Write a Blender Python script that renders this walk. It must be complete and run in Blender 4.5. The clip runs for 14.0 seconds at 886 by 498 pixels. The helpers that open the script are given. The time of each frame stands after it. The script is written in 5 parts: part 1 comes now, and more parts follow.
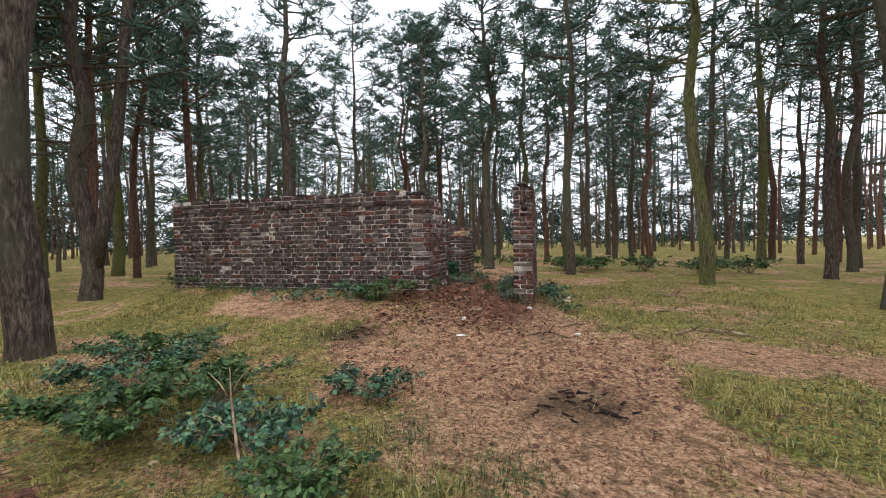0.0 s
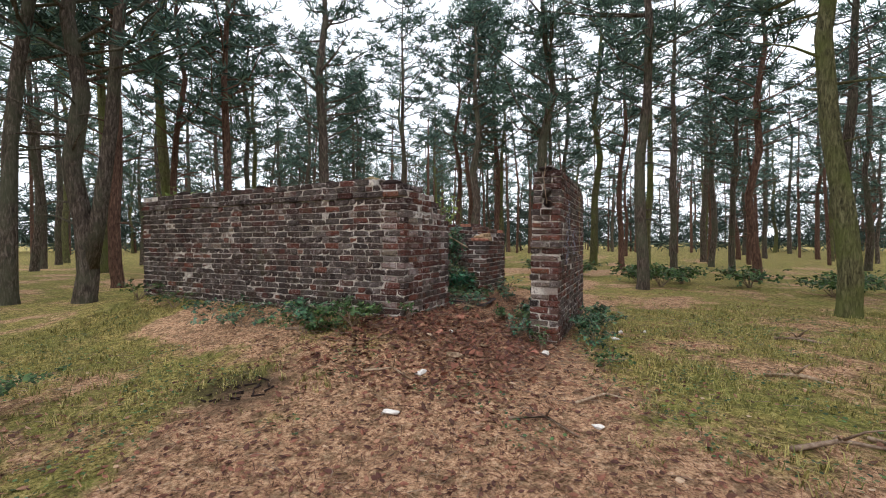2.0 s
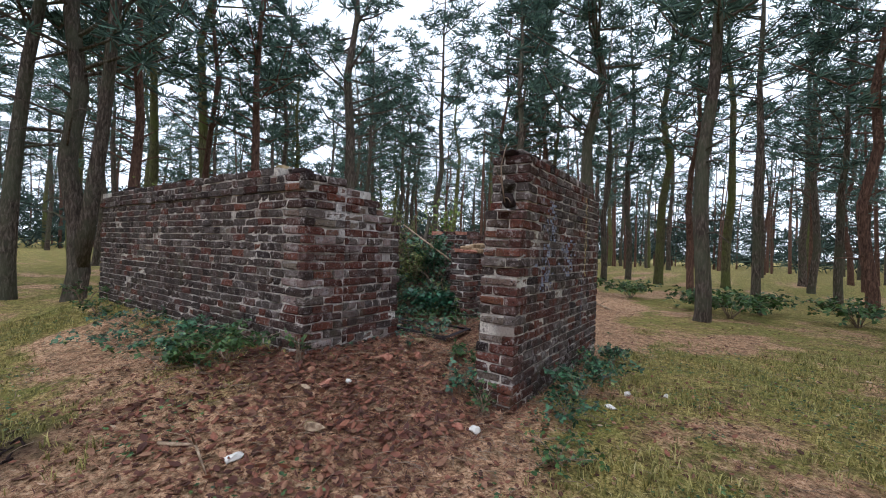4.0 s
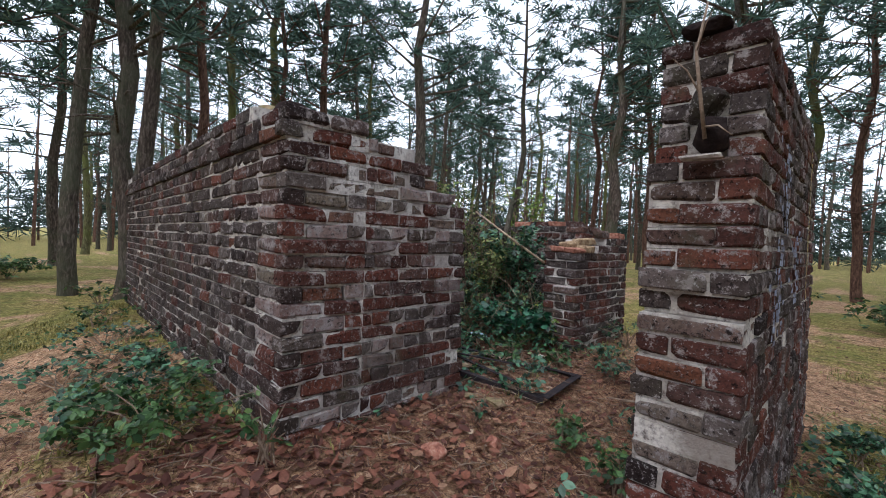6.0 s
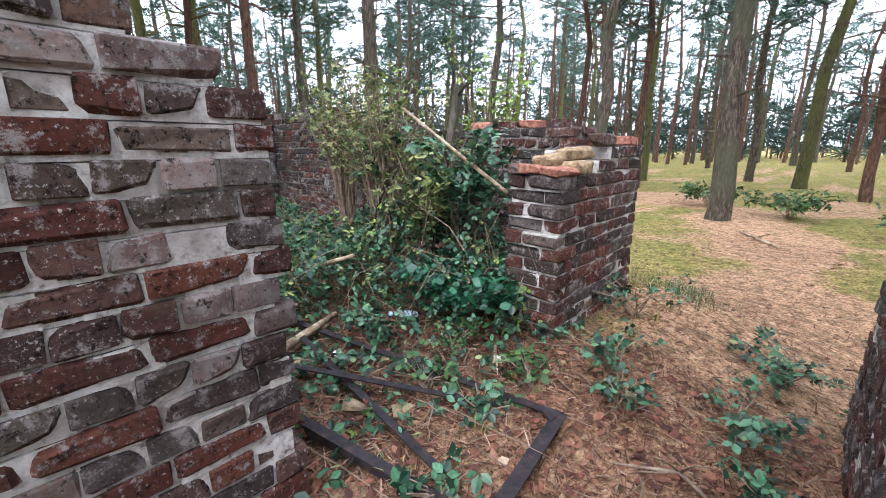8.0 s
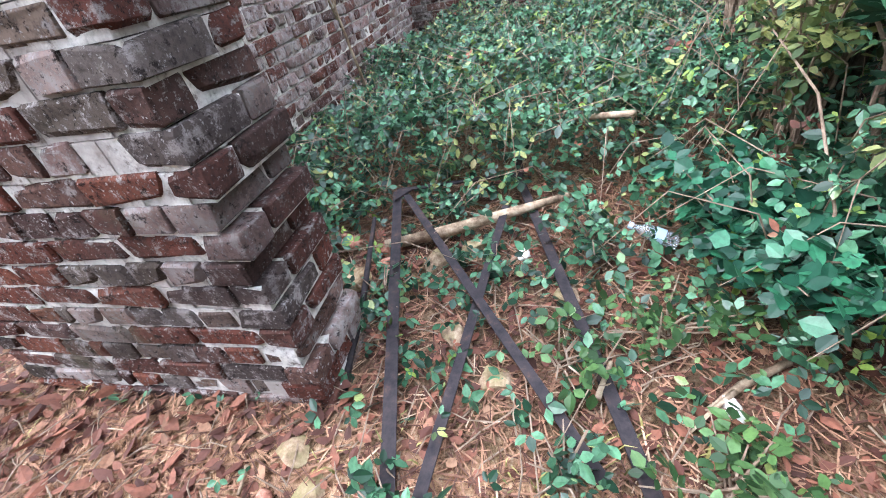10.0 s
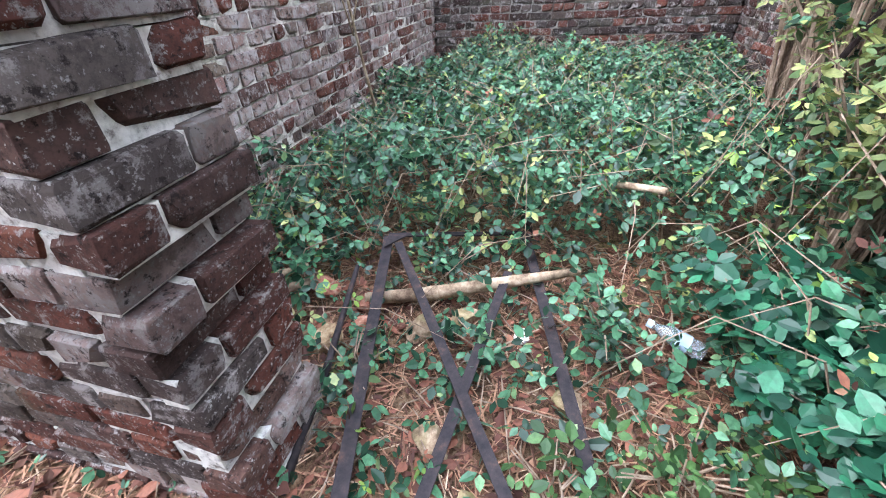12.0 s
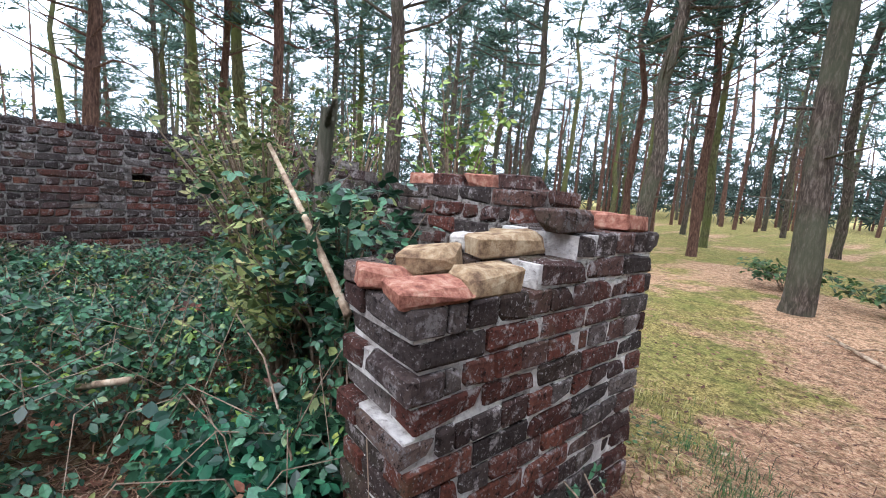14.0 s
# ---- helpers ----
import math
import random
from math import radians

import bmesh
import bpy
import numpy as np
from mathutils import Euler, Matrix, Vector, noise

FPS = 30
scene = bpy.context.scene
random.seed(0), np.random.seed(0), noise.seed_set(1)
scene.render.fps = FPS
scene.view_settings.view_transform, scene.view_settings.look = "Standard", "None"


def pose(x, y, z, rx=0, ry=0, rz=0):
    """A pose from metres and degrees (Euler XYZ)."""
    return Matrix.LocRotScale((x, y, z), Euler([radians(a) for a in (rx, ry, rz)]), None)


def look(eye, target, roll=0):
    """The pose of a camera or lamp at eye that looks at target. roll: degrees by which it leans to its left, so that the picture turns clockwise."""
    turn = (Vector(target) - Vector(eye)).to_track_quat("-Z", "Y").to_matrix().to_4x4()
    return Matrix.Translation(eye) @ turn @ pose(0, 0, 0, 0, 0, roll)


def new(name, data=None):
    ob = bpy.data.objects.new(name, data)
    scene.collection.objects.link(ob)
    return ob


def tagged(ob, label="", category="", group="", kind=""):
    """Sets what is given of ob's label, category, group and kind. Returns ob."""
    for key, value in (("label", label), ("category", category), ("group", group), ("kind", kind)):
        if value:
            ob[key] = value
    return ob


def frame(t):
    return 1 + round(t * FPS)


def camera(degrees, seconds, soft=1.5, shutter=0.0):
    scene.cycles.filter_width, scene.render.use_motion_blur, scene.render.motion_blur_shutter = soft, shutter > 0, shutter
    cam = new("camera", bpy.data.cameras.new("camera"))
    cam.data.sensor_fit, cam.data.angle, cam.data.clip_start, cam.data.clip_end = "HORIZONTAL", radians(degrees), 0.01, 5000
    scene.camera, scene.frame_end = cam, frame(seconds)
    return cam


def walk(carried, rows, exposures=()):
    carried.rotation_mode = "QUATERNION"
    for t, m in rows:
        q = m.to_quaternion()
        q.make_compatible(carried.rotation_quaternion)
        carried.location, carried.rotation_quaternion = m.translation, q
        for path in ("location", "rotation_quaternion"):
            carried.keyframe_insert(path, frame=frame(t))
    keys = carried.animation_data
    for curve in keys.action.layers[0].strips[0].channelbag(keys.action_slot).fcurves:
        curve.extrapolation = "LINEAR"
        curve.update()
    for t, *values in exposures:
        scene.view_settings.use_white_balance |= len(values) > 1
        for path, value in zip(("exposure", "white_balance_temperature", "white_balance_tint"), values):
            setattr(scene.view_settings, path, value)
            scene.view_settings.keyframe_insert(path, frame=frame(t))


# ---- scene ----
cam = camera(94.0, 14.0, 1.0)

PATH = [
    (0, (2.042, -6.618, 0.845), (1.516, -4.689, 0.808), -1.0),
    (0.5, (2.084, -5.978, 0.867), (1.491, -4.069, 0.825), -0.3),
    (1, (2.217, -5.411, 0.912), (1.540, -3.530, 0.867), 0.0),
    (1.5, (2.410, -4.813, 0.923), (1.633, -2.970, 0.892), 0.3),
    (2, (2.586, -4.224, 0.937), (1.705, -2.428, 0.901), -0.1),
    (2.2, (2.668, -3.995, 0.970), (1.745, -2.221, 0.936), -0.4),
    (4.3, (3.109, -1.974, 1.006), (1.878, -0.398, 1.015), 2.3),
    (4.5, (3.001, -1.800, 1.034), (1.712, -0.272, 1.048), 2.5),
    (5, (2.644, -1.510, 1.016), (1.216, -0.110, 1.036), 2.9),
    (5.5, (2.302, -1.190, 0.999), (0.848, 0.183, 1.022), 2.5),
    (6, (1.929, -0.796, 1.009), (0.483, 0.586, 0.971), 2.1),
    (6.5, (1.553, -0.424, 1.004), (0.192, 1.039, 0.907), 2.3),
    (7, (1.287, 0.025, 1.044), (0.052, 1.584, 0.835), 1.9),
    (7.2, (1.255, 0.160, 1.080), (0.047, 1.730, 0.811), 1.2),
    (9.3, (0.696, 1.652, 1.107), (-0.978, 2.034, 0.082), -7.5),
    (9.5, (0.667, 1.735, 1.100), (-1.020, 1.853, 0.032), -9.0),
    (10, (0.633, 1.925, 1.111), (-0.904, 1.432, -0.070), -12.1),
    (10.5, (0.551, 1.976, 1.099), (-0.851, 1.338, -0.177), -12.6),
    (11, (0.387, 1.900, 1.050), (-0.999, 1.299, -0.260), -10.7),
    (11.5, (0.312, 1.879, 1.077), (-1.115, 1.301, -0.199), -8.2),
    (12, (0.338, 1.867, 1.119), (-1.254, 1.400, 0.002), -3.4),
    (12.5, (0.386, 1.911, 1.218), (-1.440, 1.700, 0.429), 1.2),
    (13, (0.481, 1.994, 1.277), (-1.454, 2.247, 0.839), 3.5),
    (13.5, (0.608, 2.027, 1.283), (-1.221, 2.789, 1.013), 4.2),
    (14, (0.722, 2.265, 1.215), (-0.813, 3.515, 0.928), 3.7),
]
EXPOSURES = [(0, 0.1, 6600, 10), (2.2, 0.15, 6600, 10), (4.3, 0.0, 5950, 10), (7.2, 0.7, 6050, 10), (9.3, 2.1, 5850, 10), (12, 2.35, 5850, 10), (12.7, 2.35, 5850, 10), (13.5, 1.72, 5850, 10), (14, 1.15, 5850, 10)]
walk(cam, [(t, look(eye, target, roll)) for t, eye, target, roll in PATH], EXPOSURES)

# ---- light ----
world = bpy.data.worlds.new("overcast")
scene.world = world
world.use_nodes = True
wn, wl = world.node_tree.nodes, world.node_tree.links
sky = wn.new("ShaderNodeTexSky")
sky.sky_type = "NISHITA"
sky.sun_disc = False
sky.sun_elevation, sky.sun_rotation = radians(48), radians(200)
sky.air_density, sky.dust_density = 1.0, 3.0
cloud = wn.new("ShaderNodeMix")
cloud.data_type = "RGBA"
cloud.inputs[0].default_value = 0.8
cloud.inputs[7].default_value = (12.8, 13.6, 14.8, 1)
wl.new(sky.outputs[0], cloud.inputs[6])
wl.new(cloud.outputs[2], wn["Background"].inputs[0])
wn["Background"].inputs[1].default_value = 0.15
sun = new("sun", bpy.data.lights.new("sun", "SUN"))
sun.data.energy, sun.data.angle, sun.data.color = 0.8, radians(25), (1.0, 0.97, 0.93)
sun.matrix_world = look((6, -18, 22), (0, 0, 0))


# ---- materials ----
def material(name, rough=0.85):
    m = bpy.data.materials.new(name)
    m.use_nodes = True
    b = m.node_tree.nodes["Principled BSDF"]
    b.inputs["Roughness"].default_value = rough
    b.inputs["Specular IOR Level"].default_value = 0.06
    return m, m.node_tree.nodes, m.node_tree.links, b


def noise_tex(n, l, scale, detail=5, rough=0.6, space="Object", distortion=0.0):
    c = n.new("ShaderNodeTexCoord")
    t = n.new("ShaderNodeTexNoise")
    t.inputs["Scale"].default_value, t.inputs["Detail"].default_value = scale, detail
    t.inputs["Roughness"].default_value, t.inputs["Distortion"].default_value = rough, distortion
    l.new(c.outputs[space], t.inputs["Vector"])
    return t


def ramp(n, l, source, stops):
    r = n.new("ShaderNodeValToRGB")
    e = r.color_ramp.elements
    while len(e) < len(stops):
        e.new(0.5)
    for s, (p, c) in zip(e, stops):
        s.position, s.color = p, (*c, 1) if len(c) == 3 else c
    l.new(source, r.inputs[0])
    return r.outputs[0]


def mix(n, l, f, a, b):
    m = n.new("ShaderNodeMix")
    m.data_type = "RGBA"
    for k, v in ((0, f), (6, a), (7, b)):
        if isinstance(v, (int, float)):
            m.inputs[k].default_value = v
        elif isinstance(v, tuple):
            m.inputs[k].default_value = (*v, 1)
        else:
            l.new(v, m.inputs[k])
    return m.outputs[2]


def bump(n, l, b, height, strength=0.4, distance=0.01):
    u = n.new("ShaderNodeBump")
    u.inputs["Strength"].default_value, u.inputs["Distance"].default_value = strength, distance
    l.new(height, u.inputs["Height"])
    l.new(u.outputs[0], b.inputs["Normal"])


def world_noise(n, l, scale, detail=4, rough=0.6):
    """Noise in world metres, so that it runs on over separate pieces."""
    g = n.new("ShaderNodeNewGeometry")
    t = n.new("ShaderNodeTexNoise")
    t.inputs["Scale"].default_value, t.inputs["Detail"].default_value, t.inputs["Roughness"].default_value = scale, detail, rough
    l.new(g.outputs["Position"], t.inputs["Vector"])
    return t.outputs[0]


REDS = [(0.0, (0.05, 0.024, 0.021)), (0.2, (0.16, 0.052, 0.036)), (0.4, (0.095, 0.042, 0.035)), (0.6, (0.2, 0.07, 0.046)), (0.8, (0.08, 0.046, 0.042)), (1.0, (0.15, 0.08, 0.065))]
GREYS = [(0.0, (0.04, 0.027, 0.026)), (0.2, (0.14, 0.11, 0.1)), (0.4, (0.085, 0.052, 0.046)), (0.6, (0.18, 0.145, 0.132)), (0.8, (0.1, 0.075, 0.06)), (1.0, (0.13, 0.07, 0.06))]
SPALLS = [(0.0, (0.16, 0.1, 0.085)), (0.25, (0.26, 0.1, 0.06)), (0.5, (0.27, 0.21, 0.175)), (0.75, (0.22, 0.13, 0.11)), (1.0, (0.32, 0.26, 0.2))]


def brick_material(name, joined, tones, lime, rough_face=0.0):
    """Old brick: a tone of its own, lime smears, lichen flecks and black pits. lime: how far the pale smears reach."""
    m, n, l, b = material(name, 0.8)
    if joined:
        r = n.new("ShaderNodeNewGeometry").outputs["Random Per Island"]
    else:
        r = n.new("ShaderNodeObjectInfo").outputs["Random"]
    base = ramp(n, l, r, tones)
    grain = world_noise(n, l, 60, 6, 0.7)
    c = mix(n, l, ramp(n, l, grain, [(0.44, (0, 0, 0)), (0.68, (0.75, 0.75, 0.75))]), base, (0.02, 0.013, 0.013))
    bloom = ramp(n, l, world_noise(n, l, 15, 9, 0.8), [(0.575 - 0.075 * lime, (0, 0, 0)), (0.625 - 0.05 * lime, (0.85, 0.85, 0.85))])
    c = mix(n, l, bloom, c, (0.4, 0.345, 0.335))
    fleck = ramp(n, l, world_noise(n, l, 85, 4, 0.7), [(0.6, (0, 0, 0)), (0.66, (0.85, 0.85, 0.85))])
    c = mix(n, l, fleck, c, (0.5, 0.46, 0.45))
    pit = ramp(n, l, world_noise(n, l, 36, 7, 0.78), [(0.55, (0, 0, 0)), (0.61, (0.9, 0.9, 0.9))])
    c = mix(n, l, pit, c, (0.012, 0.008, 0.008))
    moss = ramp(n, l, world_noise(n, l, 2.3, 6, 0.65), [(0.58, (0, 0, 0)), (0.72, (0.6, 0.6, 0.6))])
    c = mix(n, l, moss, c, (0.085, 0.08, 0.045))
    grime = ramp(n, l, world_noise(n, l, 1.3, 5, 0.6), [(0.52, (0, 0, 0)), (0.7, (0.6, 0.6, 0.6))])
    c = mix(n, l, grime, c, (0.03, 0.022, 0.022))
    l.new(c, b.inputs["Base Color"])
    bump(n, l, b, world_noise(n, l, 30, 10, 0.78), 1.0, 0.016 + rough_face)
    return m


def speckled(name, stops, scale, rough=0.9, bump_scale=None, strength=0.5, distance=0.008, second=None):
    m, n, l, b = material(name, rough)
    c = ramp(n, l, world_noise(n, l, scale, 8, 0.7), stops)
    if second:
        c = mix(n, l, ramp(n, l, world_noise(n, l, second[0], 5), [(0.45, (0, 0, 0)), (0.65, (0.8, 0.8, 0.8))]), c, second[1])
    l.new(c, b.inputs["Base Color"])
    bump(n, l, b, world_noise(n, l, bump_scale or scale * 2, 8, 0.7), strength, distance)
    return m


def leaf_material(name, a, b_, c_, rough=0.45, joined=True):
    m, n, l, b = material(name, rough)
    r = n.new("ShaderNodeNewGeometry").outputs["Random Per Island"]
    c = ramp(n, l, r, [(0.0, tuple(0.5 * v for v in a)), (0.3, a), (0.65, b_), (0.93, tuple(1.35 * v for v in b_)), (1.0, c_)])
    c = mix(n, l, ramp(n, l, world_noise(n, l, 60, 4), [(0.4, (0, 0, 0)), (0.7, (0.5, 0.5, 0.5))]), c, tuple(0.55 * v for v in a))
    l.new(c, b.inputs["Base Color"])
    b.inputs["Specular IOR Level"].default_value = 0.42
    tr = n.new("ShaderNodeBsdfTranslucent")
    l.new(c, tr.inputs[0])
    both = n.new("ShaderNodeMixShader")
    both.inputs[0].default_value = 0.2
    l.new(b.outputs[0], both.inputs[1])
    l.new(tr.outputs[0], both.inputs[2])
    l.new(both.outputs[0], n["Material Output"].inputs[0])
    return m


def bark_material(name, stops, moss=None):
    """Plated bark: noise drawn out along the trunk, with dark furrows."""
    m, n, l, b = material(name, 0.95)
    g = n.new("ShaderNodeNewGeometry")
    v = n.new("ShaderNodeVectorMath")
    v.operation = "MULTIPLY"
    v.inputs[1].default_value = (1, 1, 0.22)
    l.new(g.outputs["Position"], v.inputs[0])
    t = n.new("ShaderNodeTexNoise")
    t.inputs["Scale"].default_value, t.inputs["Detail"].default_value, t.inputs["Roughness"].default_value, t.inputs["Distortion"].default_value = 26, 8, 0.72, 0.6
    l.new(v.outputs[0], t.inputs["Vector"])
    c = ramp(n, l, t.outputs[0], stops)
    tone = ramp(n, l, n.new("ShaderNodeObjectInfo").outputs["Random"], [(0.0, (0.1, 0.1, 0.1)), (1.0, (0.55, 0.55, 0.55))])
    c = mix(n, l, tone, c, tuple(0.55 * q for q in stops[1][1]))
    if moss:
        c = mix(n, l, ramp(n, l, world_noise(n, l, 1.2, 6), [(0.45, (0, 0, 0)), (0.62, (0.7, 0.7, 0.7))]), c, moss)
    l.new(c, b.inputs["Base Color"])
    bump(n, l, b, t.outputs[0], 1.0, 0.04)
    return m


TONES = {"red": (REDS, 0.5, 0.0), "grey": (GREYS, 0.8, 0.0), "dark": ([(p, tuple(0.62 * v for v in q)) for p, q in GREYS], 0.35, 0.0), "spalled": (SPALLS, 0.5, 0.02), "pale": ([(p, (0.11 + 1.5 * q[0], 0.075 + 1.4 * q[1], 0.07 + 1.4 * q[2])) for p, q in GREYS], 1.25, 0.0)}
BRICKS = {k: brick_material(k + "_brick", False, *v) for k, v in TONES.items()}
BRICK_RUNS = {k: brick_material(k + "_brick_run", True, *v) for k, v in TONES.items()}
BRICK = BRICKS["red"]
MORTAR = speckled("lime_mortar", [(0.34, (0.14, 0.11, 0.1)), (0.44, (0.52, 0.46, 0.42)), (0.56, (0.72, 0.66, 0.6))], 40, 0.95, 60, 1.0, 0.015, (4.5, (0.24, 0.19, 0.165)))
MORTAR_PALE = speckled("pale_lime_mortar", [(0.34, (0.2, 0.165, 0.15)), (0.43, (0.6, 0.55, 0.52)), (0.56, (0.8, 0.75, 0.71))], 40, 0.95, 60, 1.0, 0.015, (4.5, (0.36, 0.3, 0.275)))
MORTAR_DIRTY = speckled("grimy_mortar", [(0.34, (0.05, 0.04, 0.036)), (0.46, (0.2, 0.17, 0.155)), (0.6, (0.4, 0.36, 0.33))], 40, 0.95, 60, 1.0, 0.015, (3.0, (0.1, 0.08, 0.07)))
BARK = bark_material("pine_bark", [(0.36, (0.03, 0.025, 0.022)), (0.5, (0.105, 0.08, 0.066)), (0.62, (0.29, 0.235, 0.2))], (0.1, 0.105, 0.07))
BARK_RED = bark_material("pine_bark_orange", [(0.36, (0.045, 0.028, 0.022)), (0.5, (0.15, 0.085, 0.065)), (0.64, (0.3, 0.18, 0.13))])
BARK_MOSSY = bark_material("mossy_bark", [(0.36, (0.035, 0.032, 0.02)), (0.5, (0.14, 0.13, 0.07)), (0.64, (0.28, 0.26, 0.14))], (0.13, 0.15, 0.045))
TWIG = speckled("dead_wood", [(0.3, (0.11, 0.075, 0.055)), (0.5, (0.24, 0.17, 0.125)), (0.7, (0.4, 0.3, 0.23))], 22, 0.9)
PALE_WOOD = speckled("stripped_wood", [(0.38, (0.15, 0.1, 0.07)), (0.5, (0.34, 0.24, 0.165)), (0.62, (0.52, 0.41, 0.3))], 14, 0.85, 40)
IRON = speckled("rusted_iron", [(0.3, (0.018, 0.016, 0.02)), (0.55, (0.04, 0.032, 0.034)), (0.75, (0.11, 0.06, 0.045))], 24, 0.6, 80, 0.5, 0.003)
STONE = speckled("rubble_stone", [(0.36, (0.12, 0.08, 0.055)), (0.5, (0.27, 0.18, 0.12)), (0.64, (0.44, 0.33, 0.23))], 20, 0.9, 50, 0.8, 0.01, (7, (0.22, 0.2, 0.08)))
PALE_STONE = speckled("pale_rubble", [(0.3, (0.5, 0.46, 0.42)), (0.6, (0.72, 0.68, 0.64)), (0.8, (0.8, 0.78, 0.75))], 14, 0.9)
RAW_BRICK = speckled("broken_brick", [(0.36, (0.16, 0.06, 0.045)), (0.5, (0.36, 0.15, 0.105)), (0.64, (0.5, 0.29, 0.21))], 26, 0.9, 60, 0.9, 0.01)
YELLOW_BRICK = speckled("broken_yellow_brick", [(0.36, (0.14, 0.085, 0.055)), (0.5, (0.33, 0.22, 0.13)), (0.64, (0.5, 0.38, 0.25))], 20, 0.9, 60, 0.9, 0.01)
ASH = speckled("ash", [(0.3, (0.02, 0.015, 0.016)), (0.6, (0.055, 0.038, 0.036)), (0.8, (0.13, 0.08, 0.06))], 20, 0.95, 50, 1, 0.03)
DARK_WOODS = leaf_material("far_wood_needles", (0.03, 0.05, 0.04), (0.06, 0.1, 0.08), (0.1, 0.13, 0.09), 0.8)
NEEDLES = leaf_material("pine_needles", (0.035, 0.07, 0.055), (0.1, 0.18, 0.14), (0.2, 0.25, 0.14), 0.7)
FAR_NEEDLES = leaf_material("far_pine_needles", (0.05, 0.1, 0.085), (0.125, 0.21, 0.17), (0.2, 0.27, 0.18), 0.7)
BRAMBLE = leaf_material("bramble_leaf", (0.016, 0.05, 0.026), (0.085, 0.2, 0.105), (0.38, 0.4, 0.14), 0.34)
BRAMBLE_BIG = leaf_material("large_bramble_leaf", (0.015, 0.07, 0.04), (0.035, 0.15, 0.075), (0.07, 0.22, 0.11), 0.38)
AUTUMN = leaf_material("autumn_leaf", (0.08, 0.13, 0.04), (0.26, 0.27, 0.09), (0.5, 0.38, 0.2), 0.6)
SPRING = leaf_material("pale_green_leaf", (0.12, 0.2, 0.04), (0.26, 0.36, 0.07), (0.4, 0.42, 0.1), 0.6)
GRASS = leaf_material("grass_blade", (0.2, 0.19, 0.05), (0.4, 0.34, 0.12), (0.62, 0.5, 0.26), 0.6)
HERB = leaf_material("low_herb_leaf", (0.03, 0.075, 0.022), (0.08, 0.155, 0.045), (0.22, 0.24, 0.06), 0.5)
LITTER = leaf_material("needle_litter", (0.13, 0.055, 0.036), (0.34, 0.18, 0.11), (0.62, 0.47, 0.33), 0.85)
FERN_RED = leaf_material("dead_fern", (0.11, 0.038, 0.026), (0.24, 0.09, 0.055), (0.36, 0.2, 0.12), 0.75)


def plain(name, colour, rough=0.5, trans=0.0):
    m, n, l, b = material(name, rough)
    b.inputs["Base Color"].default_value = (*colour, 1)
    b.inputs["Transmission Weight"].default_value = trans
    return m


CLEAR = plain("clear_plastic", (0.8, 0.88, 0.95), 0.12, 0.85)
PAPER = plain("bottle_label", (0.4, 0.5, 0.62), 0.5)
SPRAY = speckled("sprayed_paint", [(0.4, (0.12, 0.11, 0.14)), (0.52, (0.3, 0.32, 0.42)), (0.64, (0.46, 0.48, 0.58))], 30, 0.7)
SPRAY_GOLD = speckled("sprayed_yellow_paint", [(0.3, (0.42, 0.3, 0.12)), (0.6, (0.62, 0.48, 0.22)), (0.8, (0.66, 0.55, 0.3))], 30, 0.7)


def ground_material():
    m, n, l, b = material("woodland_floor", 0.95)
    a = n.new("ShaderNodeVertexColor")
    a.layer_name = "cover"
    s = n.new("ShaderNodeSeparateColor")
    l.new(a.outputs[0], s.inputs[0])
    fine = world_noise(n, l, 34, 10, 0.85)
    broad = world_noise(n, l, 1.7, 6, 0.65)
    litter = ramp(n, l, fine, [(0.4, (0.022, 0.012, 0.01)), (0.47, (0.42, 0.225, 0.13)), (0.55, (0.68, 0.43, 0.265)), (0.64, (0.82, 0.63, 0.46))])
    green = ramp(n, l, fine, [(0.4, (0.022, 0.02, 0.008)), (0.48, (0.26, 0.2, 0.065)), (0.56, (0.52, 0.4, 0.15)), (0.64, (0.74, 0.57, 0.3))])
    lush = ramp(n, l, fine, [(0.34, (0.04, 0.055, 0.016)), (0.5, (0.2, 0.21, 0.055)), (0.66, (0.38, 0.35, 0.12))])
    green = mix(n, l, ramp(n, l, broad, [(0.4, (0, 0, 0)), (0.62, (0.8, 0.8, 0.8))]), green, lush)
    add = n.new("ShaderNodeMath")
    add.operation = "ADD"
    l.new(s.outputs[0], add.inputs[0])
    sub = n.new("ShaderNodeMath")
    sub.operation = "MULTIPLY_ADD"
    l.new(world_noise(n, l, 5, 6, 0.7), sub.inputs[0])
    sub.inputs[1].default_value, sub.inputs[2].default_value = 1.1, -0.55
    l.new(sub.outputs[0], add.inputs[1])
    c = mix(n, l, ramp(n, l, add.outputs[0], [(0.38, (0, 0, 0)), (0.62, (1, 1, 1))]), green, litter)
    patch = ramp(n, l, world_noise(n, l, 8, 7, 0.75), [(0.47, (0, 0, 0)), (0.59, (0.6, 0.6, 0.6))])
    c = mix(n, l, patch, c, (0.055, 0.045, 0.022))
    # second channel: burnt ground, and dark soil with painted shade inside the walls
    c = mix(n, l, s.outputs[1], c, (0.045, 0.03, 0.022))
    l.new(c, b.inputs["Base Color"])
    bump(n, l, b, fine, 0.9, 0.03)
    return m


GROUND = ground_material()


# ---- helpers of this scene ----
def mesh(name, verts, faces):
    d = bpy.data.meshes.new(name)
    d.from_pydata([tuple(v) for v in verts], [], faces)
    d.update()
    return d


def smooth(d):
    d.polygons.foreach_set("use_smooth", [True] * len(d.polygons))
    return d


